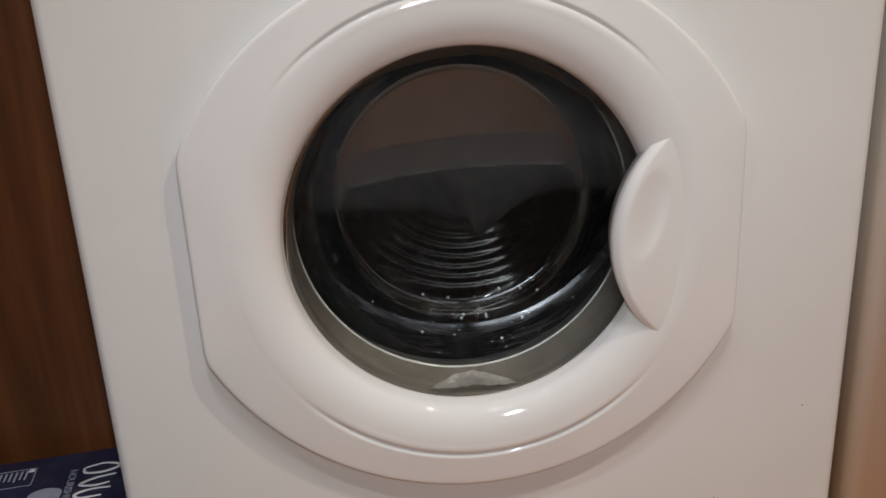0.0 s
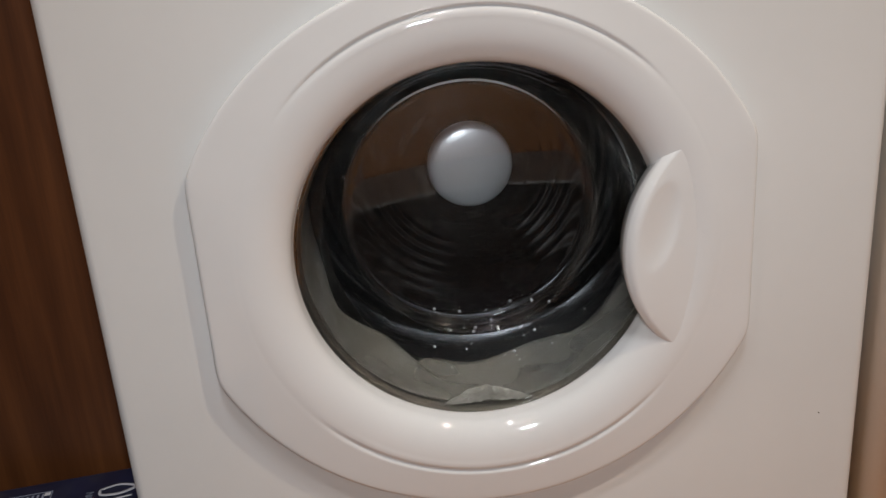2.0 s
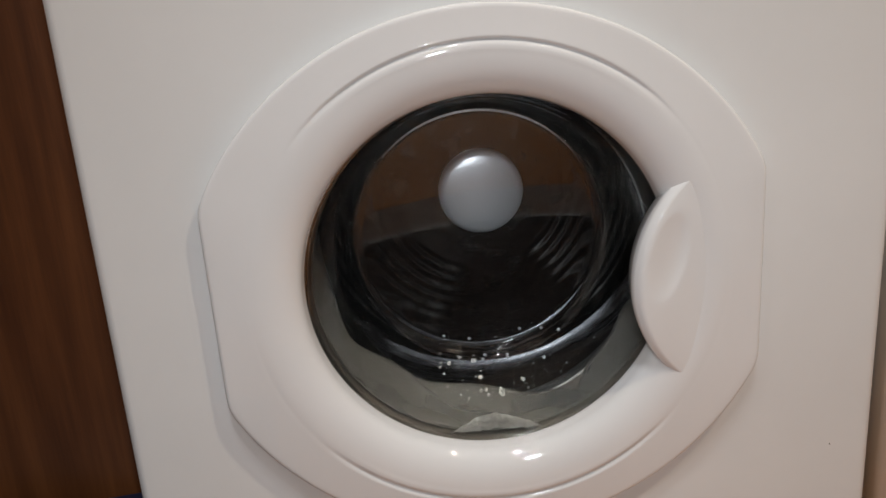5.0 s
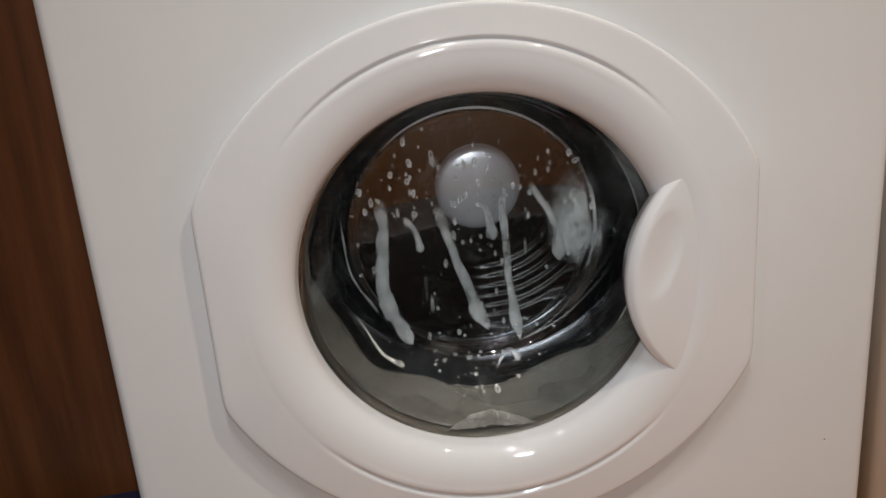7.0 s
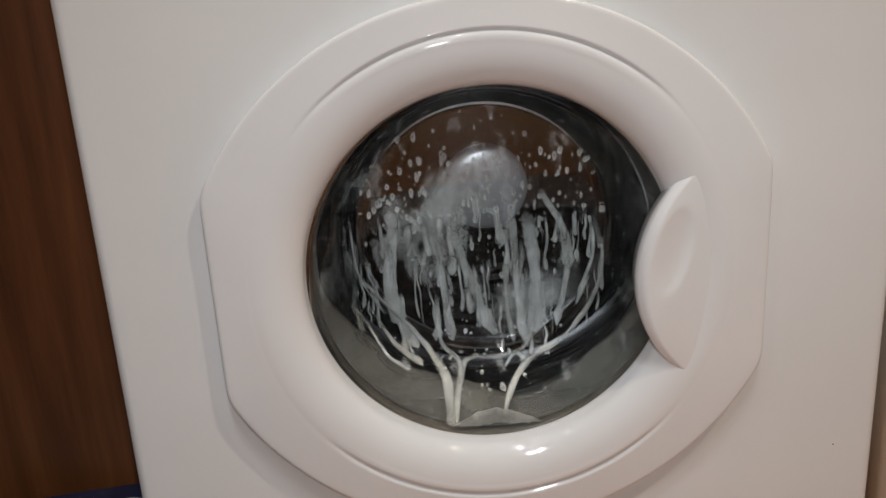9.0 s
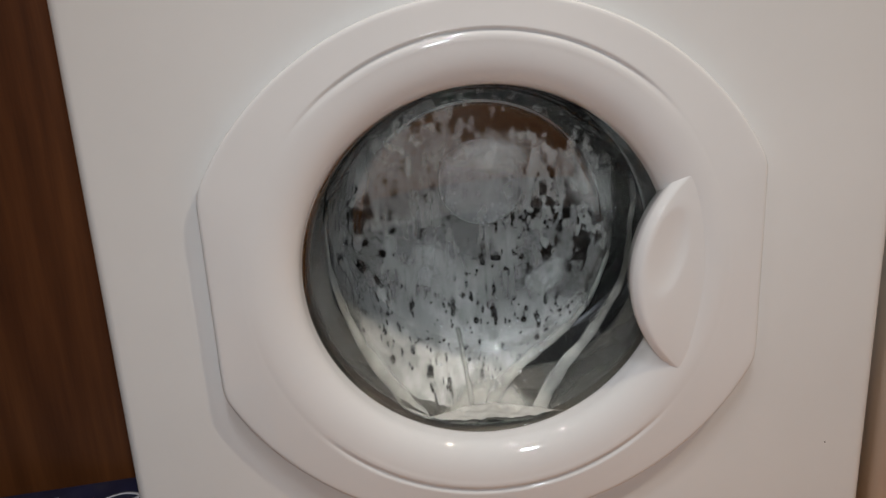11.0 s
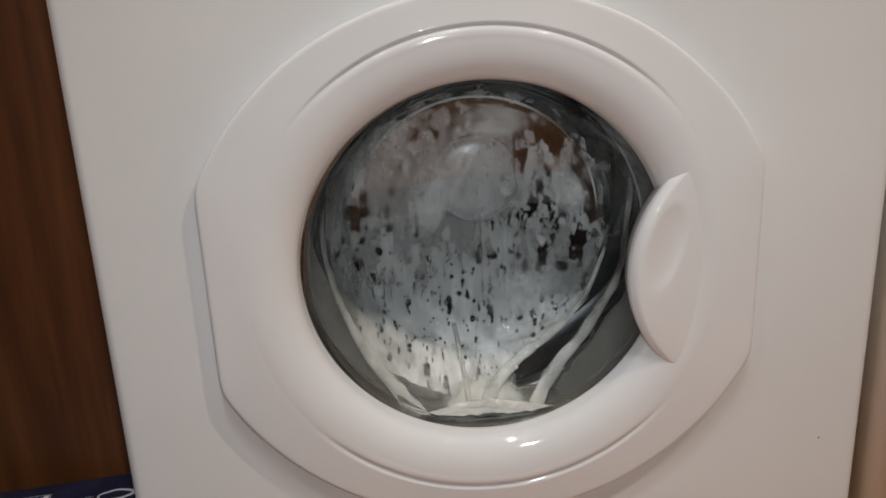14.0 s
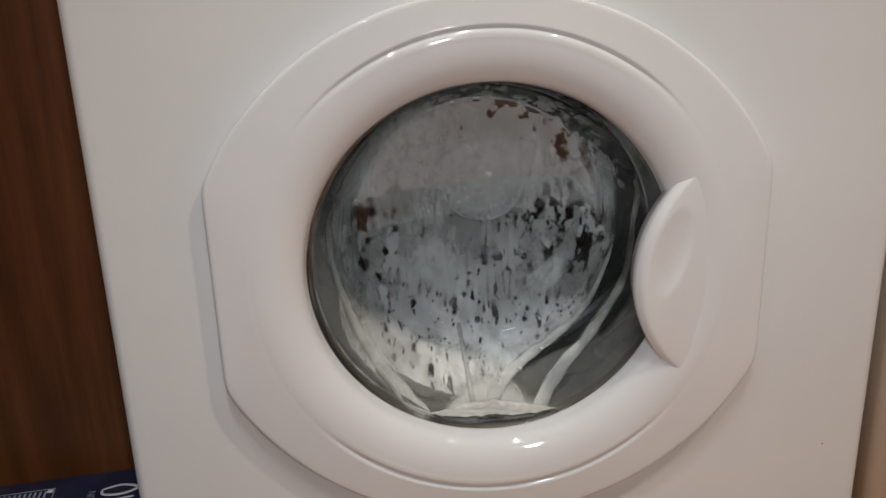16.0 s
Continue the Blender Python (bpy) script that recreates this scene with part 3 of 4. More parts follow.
def build_run(path, widths, thick, seed, bead=False, rag=0.6):
    """A run of lather along a path on the glass, domed across, thin at its uneven edge."""
    bm = bmesh.new()
    off = Vector((seed * 3.7, seed * 1.3, 0))
    rings, cover = [], []
    k = len(path)
    for i, p in enumerate(path):
        d = (path[min(i + 1, k - 1)] - path[max(i - 1, 0)]).normalized()
        nrm = Vector((-d.y, d.x))
        u = i / (k - 1)
        w = widths[0] + (widths[1] - widths[0]) * u
        w *= min(1.0, math.sqrt(max(0.0, u * 12)) + 0.08) * min(1.0, math.sqrt(max(0.0, (1 - u) * 9)) + 0.08)
        w *= 0.80 + 0.55 * math.exp(-((u - 0.88) / 0.10) ** 2) if bead else 1.0
        wl = w * (1 + rag * noise.noise(Vector((p.x * 75, p.y * 75, 1)) + off))
        wr = w * (1 + rag * noise.noise(Vector((p.x * 75, p.y * 75, 7)) + off))
        body = min(1.0, 0.15 + u * 4) * (0.78 + 0.45 * noise.noise(Vector((p.x * 40, p.y * 70, 4)) + off))
        ring, row = [], []
        for q, c in ((-1, 0.0), (-0.85, 0.75), (-0.6, 0.9), (-0.25, 1.0), (0.25, 1.0), (0.6, 0.9), (0.85, 0.75), (1, 0.0)):
            s = beside(p, nrm * (q * (wl if q > 0 else wr) / 2))
            ring.append(on_glass(s.x, s.y, 0.0006 + thick * (1 - q * q)))
            row.append(c * body)
        for q in (0.6, -0.6):
            s = beside(p, nrm * (q * (wl if q > 0 else wr) / 2))
            ring.append(on_glass(s.x, s.y, 0.0004))
            row.append(0.0)
        rings.append(ring)
        cover.append(row)
    loops(bm, rings, cover=cover)
    return bm


def build_drop(x, z, w, h, seed, thick=0.0012):
    bm = bmesh.new()
    n = 14
    off = Vector((seed * 2.1, 0, seed))
    rings, cover = [], []
    for f, l in ((1.0, 0.0), (0.82, 0.65), (0.45, 0.95), (0.05, 1.0)):
        ring = []
        for i in range(n):
            a = 2 * math.pi * i / n
            k = f * (1 + 0.28 * noise.noise(Vector((math.cos(a), math.sin(a), 0)) + off))
            lo = 1.35 if math.sin(a) < 0 else 1.0
            ring.append(on_glass(x + w / 2 * k * math.cos(a), z + h / 2 * lo * k * math.sin(a), 0.0005 + thick * l))
        rings.append(ring)
        # a drop is clearer in its middle than at its rim
        cover.append([{1.0: 0.25, 0.82: 1.0, 0.45: 0.75, 0.05: 0.45}[f]] * n)
    loops(bm, rings, cap_last=True, cover=cover)
    return bm


def lattice_noise(x, z, scale, seed, tall=1.0):
    """Smooth noise over the glass, 0 to 1; tall stretches it upright."""
    table = np.random.RandomState(seed).rand(256, 256)
    x, z = unrolled(x, z)
    u, v = x * scale + 200.3, z * scale / tall + 200.7
    i, k = np.floor(u).astype(int), np.floor(v).astype(int)
    a, b = u - i, v - k
    a, b = a * a * (3 - 2 * a), b * b * (3 - 2 * b)

    def at(p, q):
        return table[p % 256, q % 256]

    return (at(i, k) * (1 - a) + at(i + 1, k) * a) * (1 - b) + (at(i, k + 1) * (1 - a) + at(i + 1, k + 1) * a) * b


def cloud(x, z, scale, seed, tall=1.0, octaves=4):
    total, weight = 0.0, 0.0
    for o in range(octaves):
        total = total + lattice_noise(x, z, scale * 2 ** o, seed + o, tall) * 0.55 ** o
        weight += 0.55 ** o
    return total / weight


def unrolled(x, z):
    """Distances along the glass, whose side runs forward steeply outside the dish."""
    r = np.hypot(x, z)
    g = np.where(r > DISH_R, (DISH_R + 2.3 * (r - DISH_R)) / np.maximum(r, 1e-6), 1.0)
    return x * g, z * g


def ease(v):
    v = np.clip(v, 0.0, 1.0)
    return v * v * (3 - 2 * v)


def right_edge(z):
    """Where the lather sheet ends on the side of the handle."""
    return np.interp(z, (-0.136, -0.132, -0.124, -0.103, -0.073, -0.03, 0.003, 0.05, 0.08, 0.11), (-0.010, 0.002, 0.024, 0.064, 0.094, 0.112, 0.116, 0.113, 0.098, 0.060))


def left_edge(z):
    return np.interp(z, (-0.136, -0.120, -0.084, -0.036, 0.015, 0.043, 0.08, 0.11), (-0.060, -0.074, -0.102, -0.122, -0.127, -0.123, -0.103, -0.064))


def bubbles(x, z, cover, seed, count, low, high, sizes):
    """Round gaps in the lather, some in stacks, each with its glint drawn in as a pale spot of cover and a drained
    trail above.
    """
    r2 = random.Random(seed)
    spots = []
    while len(spots) < count:
        bx, bz, r = r2.uniform(-0.105, 0.110), r2.uniform(low, high), r2.choice(sizes)
        for _ in range(r2.choice((1, 1, 1, 2, 3))):
            spots.append((bx, bz, r))
            bx, bz, r = bx + r2.uniform(-0.4, 0.4) * r, bz - 1.9 * r, r * r2.uniform(0.6, 1.0)
    x, z = unrolled(x, z)
    for bx, bz, r in spots:
        near = (np.abs(x - bx) < 5 * r) & (np.abs(z - bz) < 9 * r)
        dx, dz = x[near] - bx, z[near] - bz
        d = np.hypot(dx, dz * 0.85) / r
        gap = ease((d - 0.62) / 0.5) + 0.55 * np.exp(-(d / 0.30) ** 2)
        trail = 1 - (0.20 if r > 0.0014 else 0.0) * np.exp(-(dx / (0.6 * r)) ** 2) * ease((dz + r) / r) * ease((4.5 * r - dz) / (3 * r))
        cover[near] *= np.clip(gap, 0, 1) * trail
    return cover


def build_sheet(thickness, lift, step=0.00062):
    """A sheet of lather on the glass; thickness(x, z) is how much it covers, 0 to 1. Bare places are left open."""
    side = np.arange(-0.1386, 0.1387, step)
    x, z = (g.ravel() for g in np.meshgrid(side, side))
    n = len(side)
    cover = np.clip(thickness(x, z), 0, 1)
    r = np.hypot(x, z)
    cover[r > 0.1386] = 0

    def depth(q):
        w = np.clip((q - DISH_R) / (0.1395 - DISH_R), 0, 1)
        return np.where(q <= DISH_R, DISH_Y + 0.004 + DISH_SAG * (1 - (q / DISH_R) ** 2), DISH_Y + 0.004 - 0.086 * (0.30 * w + 0.70 * w ** 2.6))

    slope = (depth(r + 0.0005) - depth(np.maximum(r - 0.0005, 0))) / 0.001
    high = 0.6 * (lift + 0.0005 * (cloud(x, z, 55, 77) - 0.5)) + 0.0005 + 0.0010 * cover
    k = high / np.hypot(1, slope)
    out = 1 - slope * k / np.maximum(r, 1e-5)
    y = depth(r) + k
    rise = DISH_UP * np.clip((y - 0.0155) / 0.080, 0, 1)
    co = np.stack([x * out + XB - PIVOT.x, y - PIVOT.y, z * out + rise + ZC - PIVOT.z], 1)
    a = (np.arange(n - 1)[:, None] * n + np.arange(n - 1)[None, :]).ravel()
    quads = np.stack([a, a + 1, a + n + 1, a + n], 1)
    quads = quads[(cover[quads].max(1) > 0.004) & (r[quads].max(1) < 0.1389)]
    used, flat = np.unique(quads.ravel(), return_inverse=True)
    me = bpy.data.meshes.new("foam_film")
    me.from_pydata(co[used].tolist(), [], flat.reshape(-1, 4).tolist())
    me.attributes.new("cover", "FLOAT", "POINT").data.foreach_set("value", cover[used].astype(np.float32))
    me.polygons.foreach_set("use_smooth", [True] * len(me.polygons))
    return me


RUNS = []      # (object, arrival, slide in degrees, later drain in degrees)


def drain_angle(z):
    """How far a piece at height z slides to reach the bottom of the glass."""
    return math.degrees((z + 0.178) / SPHERE)



rng = random.Random(21)

# first splash: a few long runs with round ends
for ctrl, w0, w1, t0 in (
        (((-0.078, 0.030), (-0.078, -0.002), (-0.082, -0.055), (-0.061, -0.099)), 0.012, 0.019, 6.65),
        (((-0.060, 0.010), (-0.050, -0.004), (-0.046, -0.024)), 0.008, 0.007, 6.8),
        (((-0.030, 0.016), (-0.024, -0.002), (-0.012, -0.046), (0.008, -0.099)), 0.010, 0.011, 6.75),
        (((0.028, 0.020), (0.028, 0.002), (0.030, -0.055), (0.035, -0.108)), 0.010, 0.008, 6.8),
        (((0.004, 0.014), (0.014, 0.008), (0.018, -0.020)), 0.007, 0.010, 6.85),
        (((0.052, 0.030), (0.058, 0.020), (0.073, -0.011), (0.075, -0.042)), 0.007, 0.010, 6.85),
        (((-0.107, -0.060), (-0.088, -0.091), (-0.069, -0.106)), 0.003, 0.005, 6.7),
        (((-0.112, 0.020), (-0.108, -0.030), (-0.088, -0.068)), 0.005, 0.004, 6.6),
        (((0.010, -0.122), (0.024, -0.112), (0.032, -0.117)), 0.004, 0.006, 6.55),
        (((0.040, 0.010), (0.046, -0.040), (0.044, -0.098)), 0.016, 0.014, 7.4),
        (((-0.044, 0.010), (-0.036, -0.050), (-0.030, -0.100)), 0.012, 0.008, 7.3),
        (((0.066, 0.000), (0.074, -0.040), (0.062, -0.092)), 0.005, 0.007, 7.3),
        (((0.094, 0.006), (0.096, -0.030), (0.080, -0.074)), 0.004, 0.006, 7.4)):
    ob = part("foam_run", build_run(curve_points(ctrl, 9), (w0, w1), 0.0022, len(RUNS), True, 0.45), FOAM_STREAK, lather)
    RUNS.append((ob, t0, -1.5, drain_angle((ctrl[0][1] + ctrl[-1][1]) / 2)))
# many thin runs between them, which bend with the rim
for k in range(70):
    x = -0.108 + 0.216 * (k + rng.uniform(0.0, 1.0)) / 70
    z = rng.uniform(-0.075, 0.040) - 0.25 * abs(x)
    ln = rng.uniform(0.015, 0.060)
    ln = min(ln, z + math.sqrt(max(0.0, 0.122 ** 2 - x * x)))
    if ln < 0.006:
        continue
    w = rng.choice((0.0014, 0.002, 0.0028, 0.004, 0.006)) * (1.3 if x < 0.0 else 0.9)
    drift = -x * 2.6
    ctrl = [(x + drift * 0.3 * ln * f * f + rng.uniform(-0.0015, 0.0015), z - ln * f) for f in (0, 0.25, 0.5, 0.75, 1)]
    ob = part("foam_run", build_run(curve_points(ctrl, 6), (w, w * rng.uniform(0.5, 1.1)), 0.0014, 40 + k, True), FOAM_STREAK, lather)
    RUNS.append((ob, rng.uniform(7.15, 8.2), -rng.uniform(0.6, 2.5), drain_angle(z - ln / 2)))

# channels where the runs gather below
for ctrl, w0, w1, t0 in (
        (((-0.116, -0.013), (-0.100, -0.047), (-0.061, -0.094), (-0.040, -0.120), (-0.040, -0.136)), 0.004, 0.012, 7.75),
        (((-0.104, -0.055), (-0.082, -0.090), (-0.058, -0.110)), 0.003, 0.008, 7.8),
        (((-0.042, -0.061), (-0.041, -0.101), (-0.026, -0.118), (-0.036, -0.134)), 0.005, 0.007, 7.7),
        (((0.048, -0.076), (0.035, -0.108), (0.007, -0.116), (-0.020, -0.116), (-0.028, -0.126)), 0.004, 0.006, 7.75),
        (((0.095, 0.005), (0.103, -0.028), (0.096, -0.063), (0.069, -0.097), (0.030, -0.119), (0.005, -0.136)), 0.006, 0.007, 7.9),
        (((0.022, -0.025), (0.020, -0.070), (0.024, -0.108)), 0.006, 0.006, 7.8)):
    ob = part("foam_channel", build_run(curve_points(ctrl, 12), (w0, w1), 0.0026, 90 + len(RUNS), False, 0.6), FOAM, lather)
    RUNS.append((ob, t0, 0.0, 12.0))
# the gathered bands of the later lather
for ctrl, w0, w1, t0 in (
        (((-0.112, 0.066), (-0.127, 0.015), (-0.122, -0.036), (-0.101, -0.084), (-0.070, -0.118), (-0.052, -0.130)), 0.005, 0.014, 10.4),
        (((0.120, 0.050), (0.125, 0.019), (0.119, -0.040), (0.093, -0.086), (0.058, -0.118), (0.030, -0.136)), 0.004, 0.012, 10.6),
        (((0.114, -0.010), (0.108, -0.040), (0.090, -0.076), (0.061, -0.103), (0.022, -0.124), (-0.006, -0.136)), 0.004, 0.013, 10.5),
        (((-0.074, -0.116), (-0.062, -0.130), (-0.052, -0.136)), 0.0025, 0.004, 10.7),
        (((-0.022, -0.094), (-0.019, -0.112), (-0.016, -0.134)), 0.004, 0.006, 10.7)):
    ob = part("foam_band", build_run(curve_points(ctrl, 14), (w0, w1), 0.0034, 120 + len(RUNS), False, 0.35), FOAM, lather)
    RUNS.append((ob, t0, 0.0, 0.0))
# drops of lather and spray on the glass
for k in range(300):
    while True:
        x, z = rng.uniform(-0.105, 0.105), rng.uniform(-0.1, 0.105)
        if math.hypot(x, z) < 0.108 and rng.random() < (1.0 if 0.0 < z < 0.065 else 0.3):
            break
    w = rng.choice((0.0012, 0.0016, 0.0022, 0.003, 0.0042))
    ob = part("foam_drop", build_drop(x, z, w, w * rng.uniform(1.0, 2.0), k), FOAM_STREAK, lather)
    RUNS.append((ob, rng.uniform(6.6, 7.1) if rng.random() < 0.6 else rng.uniform(7.1, 8.9), -rng.uniform(0.0, 1.5), drain_angle(z)))

# the first few flecks low on the glass
for k in range(16):
    a = radians(rng.uniform(-112, -74))
    r = rng.uniform(0.112, 0.131)
    w = rng.choice((0.002, 0.003, 0.004, 0.0055))
    ob = part("foam_fleck", build_drop(r * math.cos(a), r * math.sin(a), w, w * rng.uniform(0.32, 0.48), 500 + k, 0.0016), FOAM, lather)
    RUNS.append((ob, 1.9 + 0.2 * k, 0.0, 0.0))


def splash_patch(x, z):
    """Thin smears left by the first splash."""
    body = np.exp(-((x + 0.052) / 0.045) ** 2 - ((z + 0.012) / 0.030) ** 2) + 0.55 * np.exp(-((x - 0.010) / 0.040) ** 2 - ((z - 0.045) / 0.034) ** 2)
    body += 0.35 * np.exp(-((x + 0.095) / 0.020) ** 2 - ((z - 0.060) / 0.030) ** 2)
    c = 0.50 * ease((cloud(x, z, 72, 31, 1.5) + 0.42 * body - 0.66) / 0.16)
    c *= 0.55 + 0.45 * ease((lattice_noise(x, z, 420, 36, 4) - 0.25) / 0.4)
    return bubbles(x, z, c, 12, 260, -0.06, 0.085, (0.0009, 0.0012, 0.0018, 0.0024))


def sheet_mid(x, z):
    """The sheet over the middle: grey and thin, torn towards the top and the handle side."""
    base = 0.48 + 0.60 * (cloud(x, z, 33, 51, 1.2) - 0.45)
    low = ease((-0.055 - z + 0.030 * (cloud(x, z, 72, 55) - 0.5)) / 0.045)
    veins = cloud(x, z, 72, 58, 1.3, 3)
    base = base * (1 - low) + low * (0.62 + 0.34 * ease((veins - 0.30) / 0.40))
    tear = 0.30 * ease((x - 0.005) / 0.085) * ease((z + 0.075) / 0.04) + 0.52 * ease((z - 0.045 + 0.25 * np.minimum(x, 0)) / 0.050)
    tear += 0.24 * np.exp(-((x + 0.097) / 0.016) ** 2 - ((z + 0.002) / 0.045) ** 2)
    keep = ease((cloud(x, z, 148, 41, 1.8, 3) - 0.16 - tear) / 0.09)
    side = ease((right_edge(z) - x) / 0.004) * ease((x - left_edge(z)) / 0.004)
    streak = low + (1 - low) * (0.85 + 0.15 * ease((lattice_noise(x, z, 420, 61, 7) - 0.2) / 0.5))
    c = base * keep * side * streak
    c = bubbles(x, z, c, 5, 210, -0.150, 0.065, (0.0011, 0.0015, 0.0020, 0.0028))
    return bubbles(x, z, c, 6, 480, -0.180, 0.070, (0.0007, 0.0009, 0.0011))


def sheet_bottom(x, z):
    """The thick lather that gathers at the bottom."""
    top = -0.1235 + 0.004 * (cloud(x, z, 96, 71) - 0.5) - 0.0040 * ((x + 0.005) / 0.03) ** 2
    c = 0.96 * ease((top - z) / 0.006) * ease((0.046 - np.abs(x + 0.006)) / 0.006)
    return bubbles(x, z, c, 8, 40, -0.180, -0.145, (0.0008, 0.0012, 0.002))


def sheet_top(x, z):
    """Ragged islands of lather in the upper part."""
    r = np.hypot(x, z)
    left = ease((0.02 - x) / 0.09)
    keep = ease((cloud(x, z, 110, 81, 1.2, 3) - 0.60 + 0.20 * left) / 0.05)
    body = ease((z - 0.030) / 0.02) * ease((0.121 - r + 0.02 * (cloud(x, z, 96, 83) - 0.5)) / 0.006)
    c = 0.62 * keep * body * (0.75 + 0.4 * (cloud(x, z, 216, 85, 1.0, 2) - 0.4))
    return bubbles(x, z, c, 9, 90, 0.03, 0.115, (0.0009, 0.0014, 0.0022))


def sheet_cap(x, z):
    """A later sheet that closes most of the top."""
    r = np.hypot(x, z)
    keep = ease((cloud(x, z, 81, 91, 1.0, 3) - 0.20 - 0.40 * ease((x - 0.045) / 0.05) - 0.35 * ease((z - 0.088) / 0.022)) / 0.05)
    c = 0.56 * keep * ease((z - 0.010 + 0.03 * (cloud(x, z, 72, 93) - 0.5)) / 0.025) * ease((0.126 - r) / 0.006)
    return bubbles(x, z, c, 10, 130, 0.02, 0.115, (0.0007, 0.0011, 0.0016))


def sheet_rim(x, z):
    """Lather that spreads to the rim on the side away from the handle."""
    c = 0.62 * ease((left_edge(z) + 0.014 - x) / 0.012) * ease((0.060 - z + 0.04 * (cloud(x, z, 48, 95) - 0.5)) / 0.05)
    c *= 0.45 + 0.75 * ease((cloud(x, z, 81, 97, 1.6, 3) - 0.28) / 0.4)
    return bubbles(x, z, c, 11, 60, -0.15, 0.04, (0.0010, 0.0016, 0.0024))


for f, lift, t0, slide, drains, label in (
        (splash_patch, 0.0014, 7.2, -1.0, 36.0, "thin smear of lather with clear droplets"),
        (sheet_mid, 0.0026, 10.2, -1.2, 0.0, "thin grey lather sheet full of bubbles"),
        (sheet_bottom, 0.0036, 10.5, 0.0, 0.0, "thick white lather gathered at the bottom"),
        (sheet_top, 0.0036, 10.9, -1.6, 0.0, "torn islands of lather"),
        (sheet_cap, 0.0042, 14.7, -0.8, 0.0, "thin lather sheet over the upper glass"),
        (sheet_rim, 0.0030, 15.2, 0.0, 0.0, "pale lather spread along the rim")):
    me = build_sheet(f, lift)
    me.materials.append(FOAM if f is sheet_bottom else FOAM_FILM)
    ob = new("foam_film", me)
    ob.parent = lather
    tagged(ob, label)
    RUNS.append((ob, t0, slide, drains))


# loose lather carried round with the washing
SWIRLS = []
for k, (ang, rad, size, y) in enumerate(((20, 0.075, 0.030, 0.150), (150, 0.060, 0.026, 0.165), (215, 0.090, 0.024, 0.155), (290, 0.070, 0.020, 0.160))):
    bm = bmesh.new()
    bmesh.ops.create_icosphere(bm, subdivisions=4, radius=1.0)
    bm.verts.index_update()
    soft = {v.index: max(0.0, min(1.0, (abs(v.co.y) - 0.25) * 1.6)) for v in bm.verts}
    for v in bm.verts:
        d = 1 + 0.55 * noise.noise(v.co * 1.8 + Vector((k * 4.0, 0, 0))) + 0.2 * noise.noise(v.co * 5 + Vector((k, 3, 0)))
        v.co = Vector((v.co.x * size * 1.5 * d, y + v.co.y * size * 0.35 * d, rad + v.co.z * size * 0.8 * d))
    bmesh.ops.rotate(bm, verts=bm.verts[:], cent=(0, 0, 0), matrix=Matrix.Rotation(radians(ang), 3, "Y"))
    layer = bm.verts.layers.float.new("cover")
    for v in bm.verts:
        v[layer] = soft[v.index]
    ob = part("foam_clump", bm, FOAM_BLUR)
    ob.location = (XD, 0, ZD)
    SWIRLS.append((tagged(ob, "loose white clump of lather whirling with the washing", "foam", "clumps of lather"), radians(ang), (6.5, 7.0, 10.0, 10.5)[k]))


# puddle of lather in the bottom of the seal
def build_puddle(span, height, mat, label):
    bm = bmesh.new()
    rings, cover = [], []
    for i in range(73):
        u = -1 + 2 * i / 72
        a = radians(-91 + span * u)
        ring, row = [], []
        for j in range(29):
            v = j / 28
            n = noise.noise(Vector((u * 3.5, v * 3, 2)))
            reach = (1 - u * u) * (0.92 + 0.12 * n)
            c = max(0.0, min(1.0, (reach - v) / 0.22))
            h = 0.0006 + height * c * (1 - 0.6 * abs(u)) * (1 + 0.15 * noise.noise(Vector((u * 9, v * 6, 5))))
            r = 0.1426 - 0.0012 * (v > 0.8) - h
            ring.append((XB + r * math.cos(a), 0.0165 + 0.036 * v, ZC + r * math.sin(a)))
            row.append(c)
        rings.append(ring)
        cover.append(row)
    loops(bm, rings, closed=False, cover=cover)
    return tagged(part("foam_puddle", bm, mat), label, "foam", "lather on the door seal")


build_puddle(17, 0.0105, FOAM_SOFT, "small white puddle of lather in the bottom of the door seal")
late_puddle = build_puddle(25, 0.0125, FOAM_BRIGHTENED, "broad mound of white lather on the bottom of the door seal")


# clear droplets on the lower glass
def build_droplets():
    r2 = random.Random(9)
    bm = bmesh.new()
    for k in range(60):
        a = radians(r2.gauss(-88, 22))
        r = r2.uniform(0.098, 0.131)
        x, z = r * math.cos(a), r * math.sin(a)
        s = r2.choice((0.0004, 0.0005, 0.0007, 0.0009, 0.0016))
        c = Vector((x, bowl_back(r) + 0.0004, z + bowl_rise(bowl_back(r)))) + Vector((XB, 0, ZC))
        m = Matrix.Translation(c) @ Matrix.Diagonal((s, s * 0.6, s, 1))
        bmesh.ops.create_icosphere(bm, subdivisions=1, radius=1.0, matrix=m)
    ob = part("water_droplets", bm, DROPLET)
    tagged(ob, "small clear water droplets on the porthole glass", "water", kind="stuff")


build_droplets()


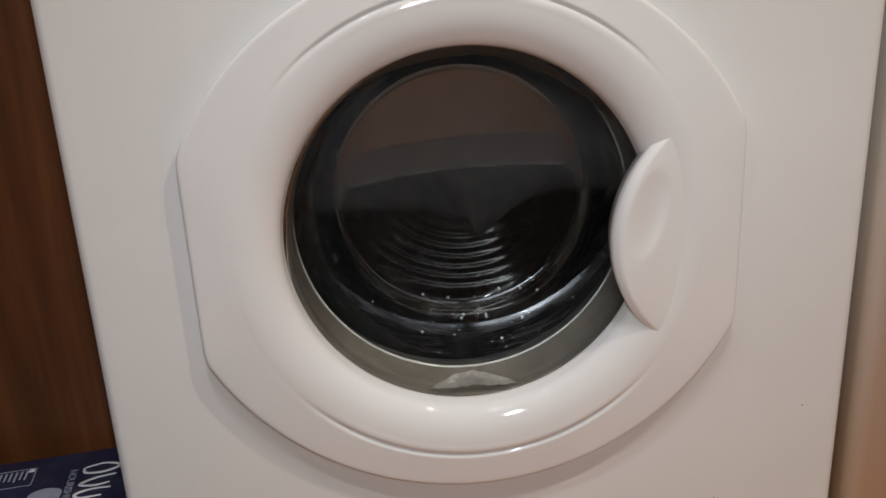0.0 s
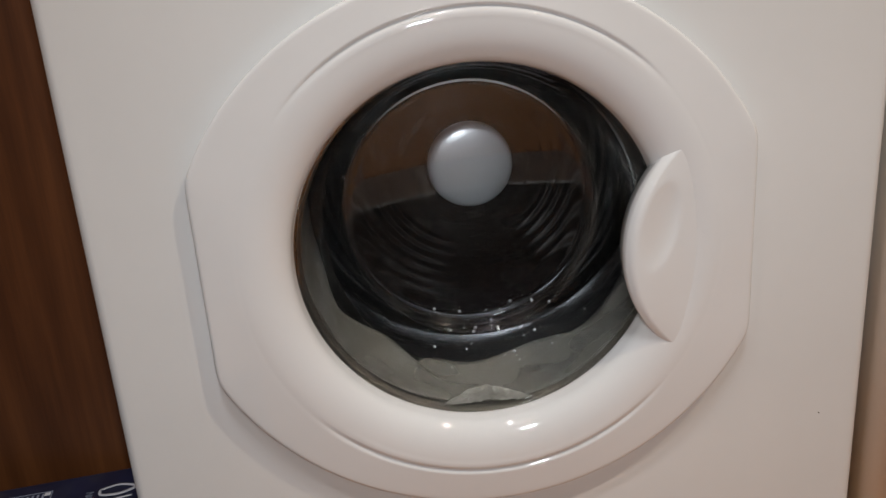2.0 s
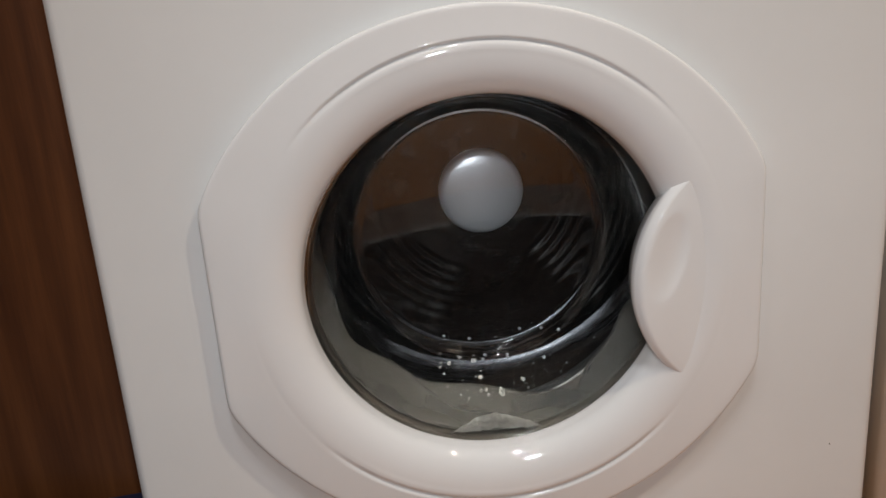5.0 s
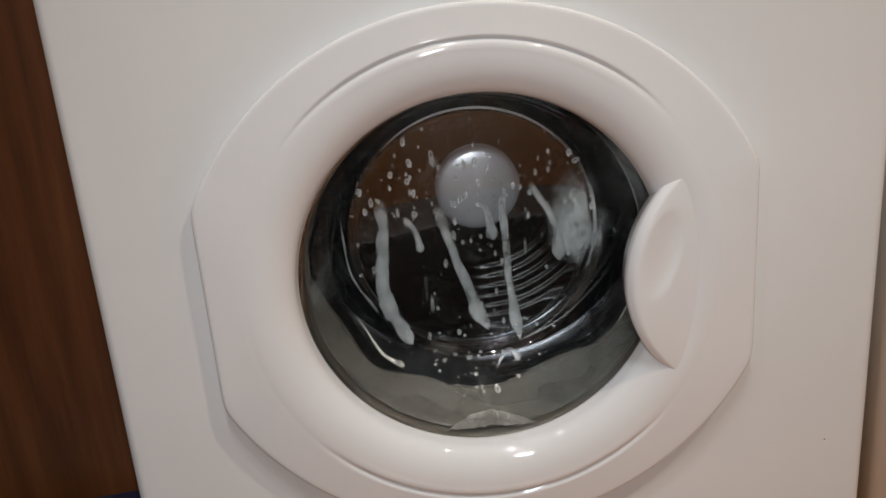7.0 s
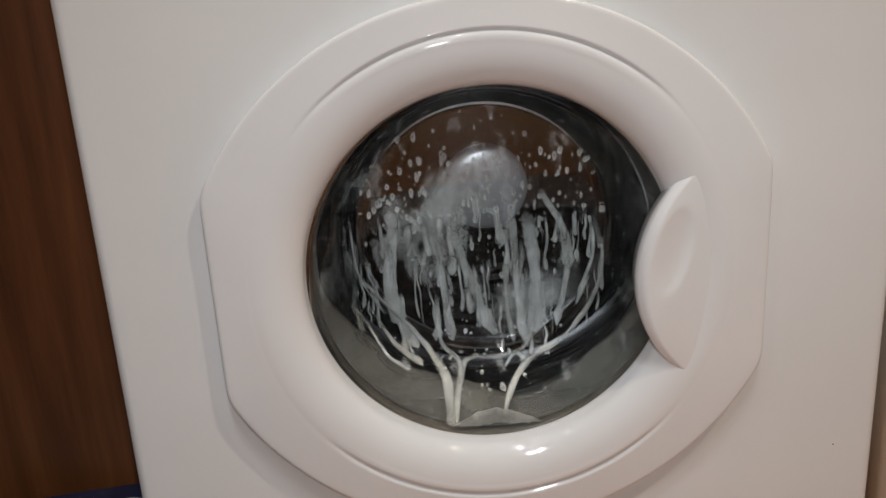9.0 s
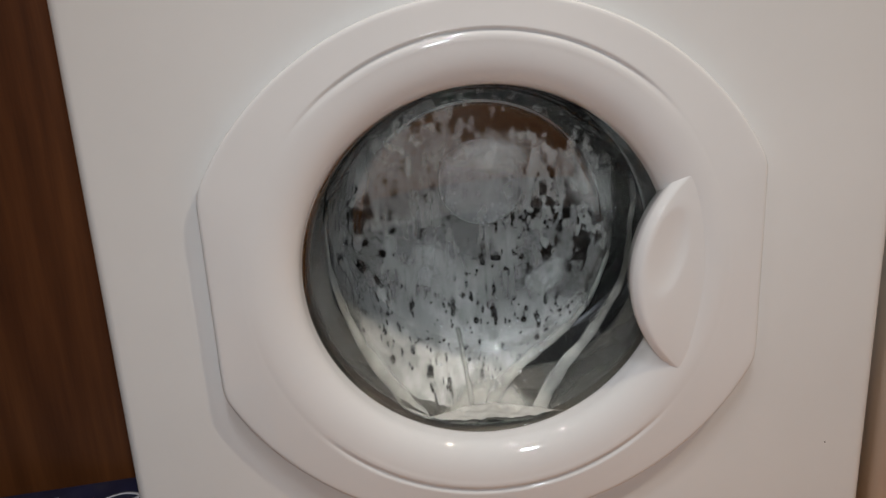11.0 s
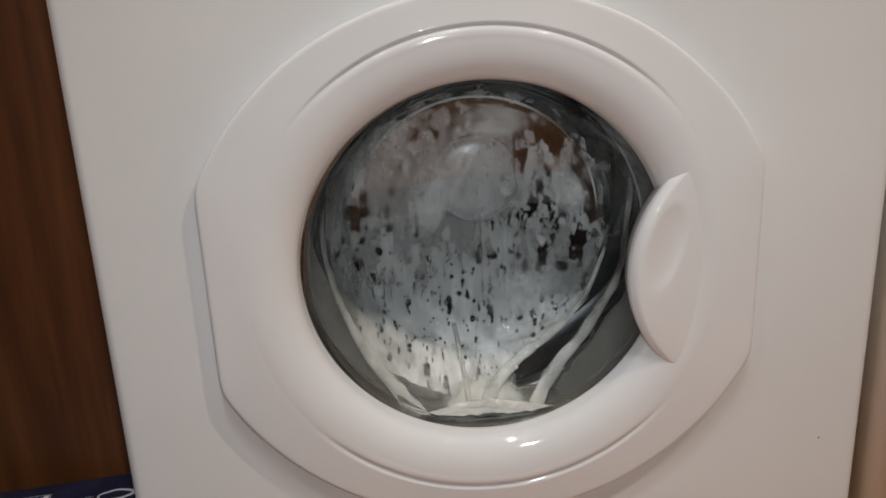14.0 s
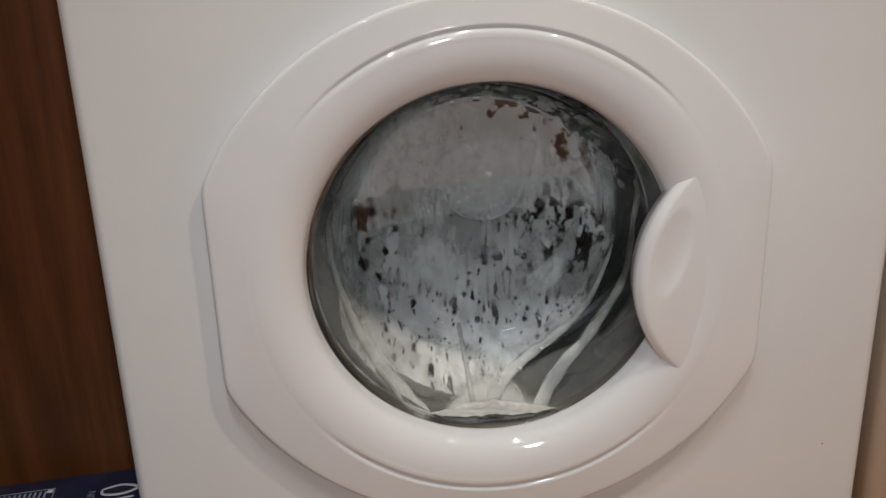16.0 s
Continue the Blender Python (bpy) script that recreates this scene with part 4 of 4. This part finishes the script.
# sheets of soapy water that slosh round the side of the glass
WAVES = []
for k, (span, reach) in enumerate(((1.1, 0.50), (0.9, 0.62), (0.75, 0.42))):
    bm = bmesh.new()
    rings = []
    lift = 0.0010 + 0.0010 * k
    for i in range(49):
        u = -1 + 2 * i / 48
        a = span * u
        inner = 1 - reach * (1 - u * u) ** 0.7 * (0.8 + 0.35 * noise.noise(Vector((u * 2.5, k * 3.0, 0))))
        ring = []
        for j in range(9):
            w = inner + (1 - inner) * j / 8
            r = DISH_R + (0.1395 - DISH_R) * min(w, 0.96)
            ring.append(((r + lift) * math.cos(a), bowl_back(r) + lift, (r + lift) * math.sin(a)))
        for j in (8, 4, 0):
            w = inner + (1 - inner) * j / 8
            r = DISH_R + (0.1395 - DISH_R) * min(w, 0.96)
            ring.append(((r + lift + 0.0004) * math.cos(a), bowl_back(r) + lift + 0.0004, (r + lift + 0.0004) * math.sin(a)))
        rings.append(ring)
    loops(bm, rings)
    ob = part("water_wave", bm, WATER)
    ob.location = (XB, 0, ZC)
    WAVES.append(tagged(ob, "thin sheet of cloudy water sloshing behind the glass", "water", "sloshing water"))


def turn_at(t):
    """Degrees of the drum's turn; clockwise as seen through the door."""
    return 800.0 * t


def ride(t):
    return pose(XD, 0, ZD, 0, turn_at(t), 0)


def motions():
    steps = [k * 0.05 for k in range(321)]
    walk(drum, [(t, ride(t)) for t in steps])
    for ob in GARMENTS[:3]:
        walk(ob, [(t, ride(t)) for t in steps])
    # the loose garment is flung out to the wall as the drum spins up
    walk(GARMENTS[3], [(t, ride(t) @ pose(0, 0, 0.195 * min(1.0, max(0.0, (t - 0.55) / 1.2)) ** 0.8 - 0.08)) for t in steps])

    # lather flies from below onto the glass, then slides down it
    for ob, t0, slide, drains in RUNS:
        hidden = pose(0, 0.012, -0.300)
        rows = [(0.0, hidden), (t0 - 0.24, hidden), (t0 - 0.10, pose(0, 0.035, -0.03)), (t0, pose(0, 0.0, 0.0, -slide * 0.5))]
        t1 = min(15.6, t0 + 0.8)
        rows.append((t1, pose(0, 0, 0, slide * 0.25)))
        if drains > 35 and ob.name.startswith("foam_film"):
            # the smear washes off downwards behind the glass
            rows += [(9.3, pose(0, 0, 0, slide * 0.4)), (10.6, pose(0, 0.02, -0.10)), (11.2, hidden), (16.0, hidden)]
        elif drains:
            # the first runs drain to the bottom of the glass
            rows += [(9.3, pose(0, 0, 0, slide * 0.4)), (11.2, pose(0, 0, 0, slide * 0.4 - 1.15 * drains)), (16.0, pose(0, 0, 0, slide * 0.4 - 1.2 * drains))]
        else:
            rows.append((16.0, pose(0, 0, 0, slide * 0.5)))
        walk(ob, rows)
    walk(late_puddle, [(0.0, pose(0, 0, -0.03)), (10.0, pose(0, 0, -0.03)), (10.8, pose(0, 0, 0)), (16.0, pose(0, 0, 0))])
    for ob, a, t0 in SWIRLS:
        out = Vector((math.sin(a), 0, math.cos(a)))
        rows = []
        for t in steps:
            f = 1 - max(0.0, min(1.0, (t - t0) / 0.3))
            o = out * (0.19 * f)
            rows.append((t, ride(t * 0.72) @ pose(o.x, 0, o.z)))
        walk(ob, rows)
    # water starts above the glass and comes down round it
    for k, ob in enumerate(WAVES):
        rows = []
        for i in range(161):
            t = i * 0.1
            f = max(0.0, min(1.0, (t - 0.9 - 0.25 * k) / 0.5))
            rest = (128.0, 95.0, 45.0)[k]
            swing = 16 * math.sin(13.9 * t + 2.1 * k) + 7 * math.sin(23 * t + k)
            rows.append((t, pose(XB, 0, ZC, 0, -90 + f * (rest + 90 + swing) * (1 if k < 2 else 1), 0)))
        walk(ob, rows)


motions()
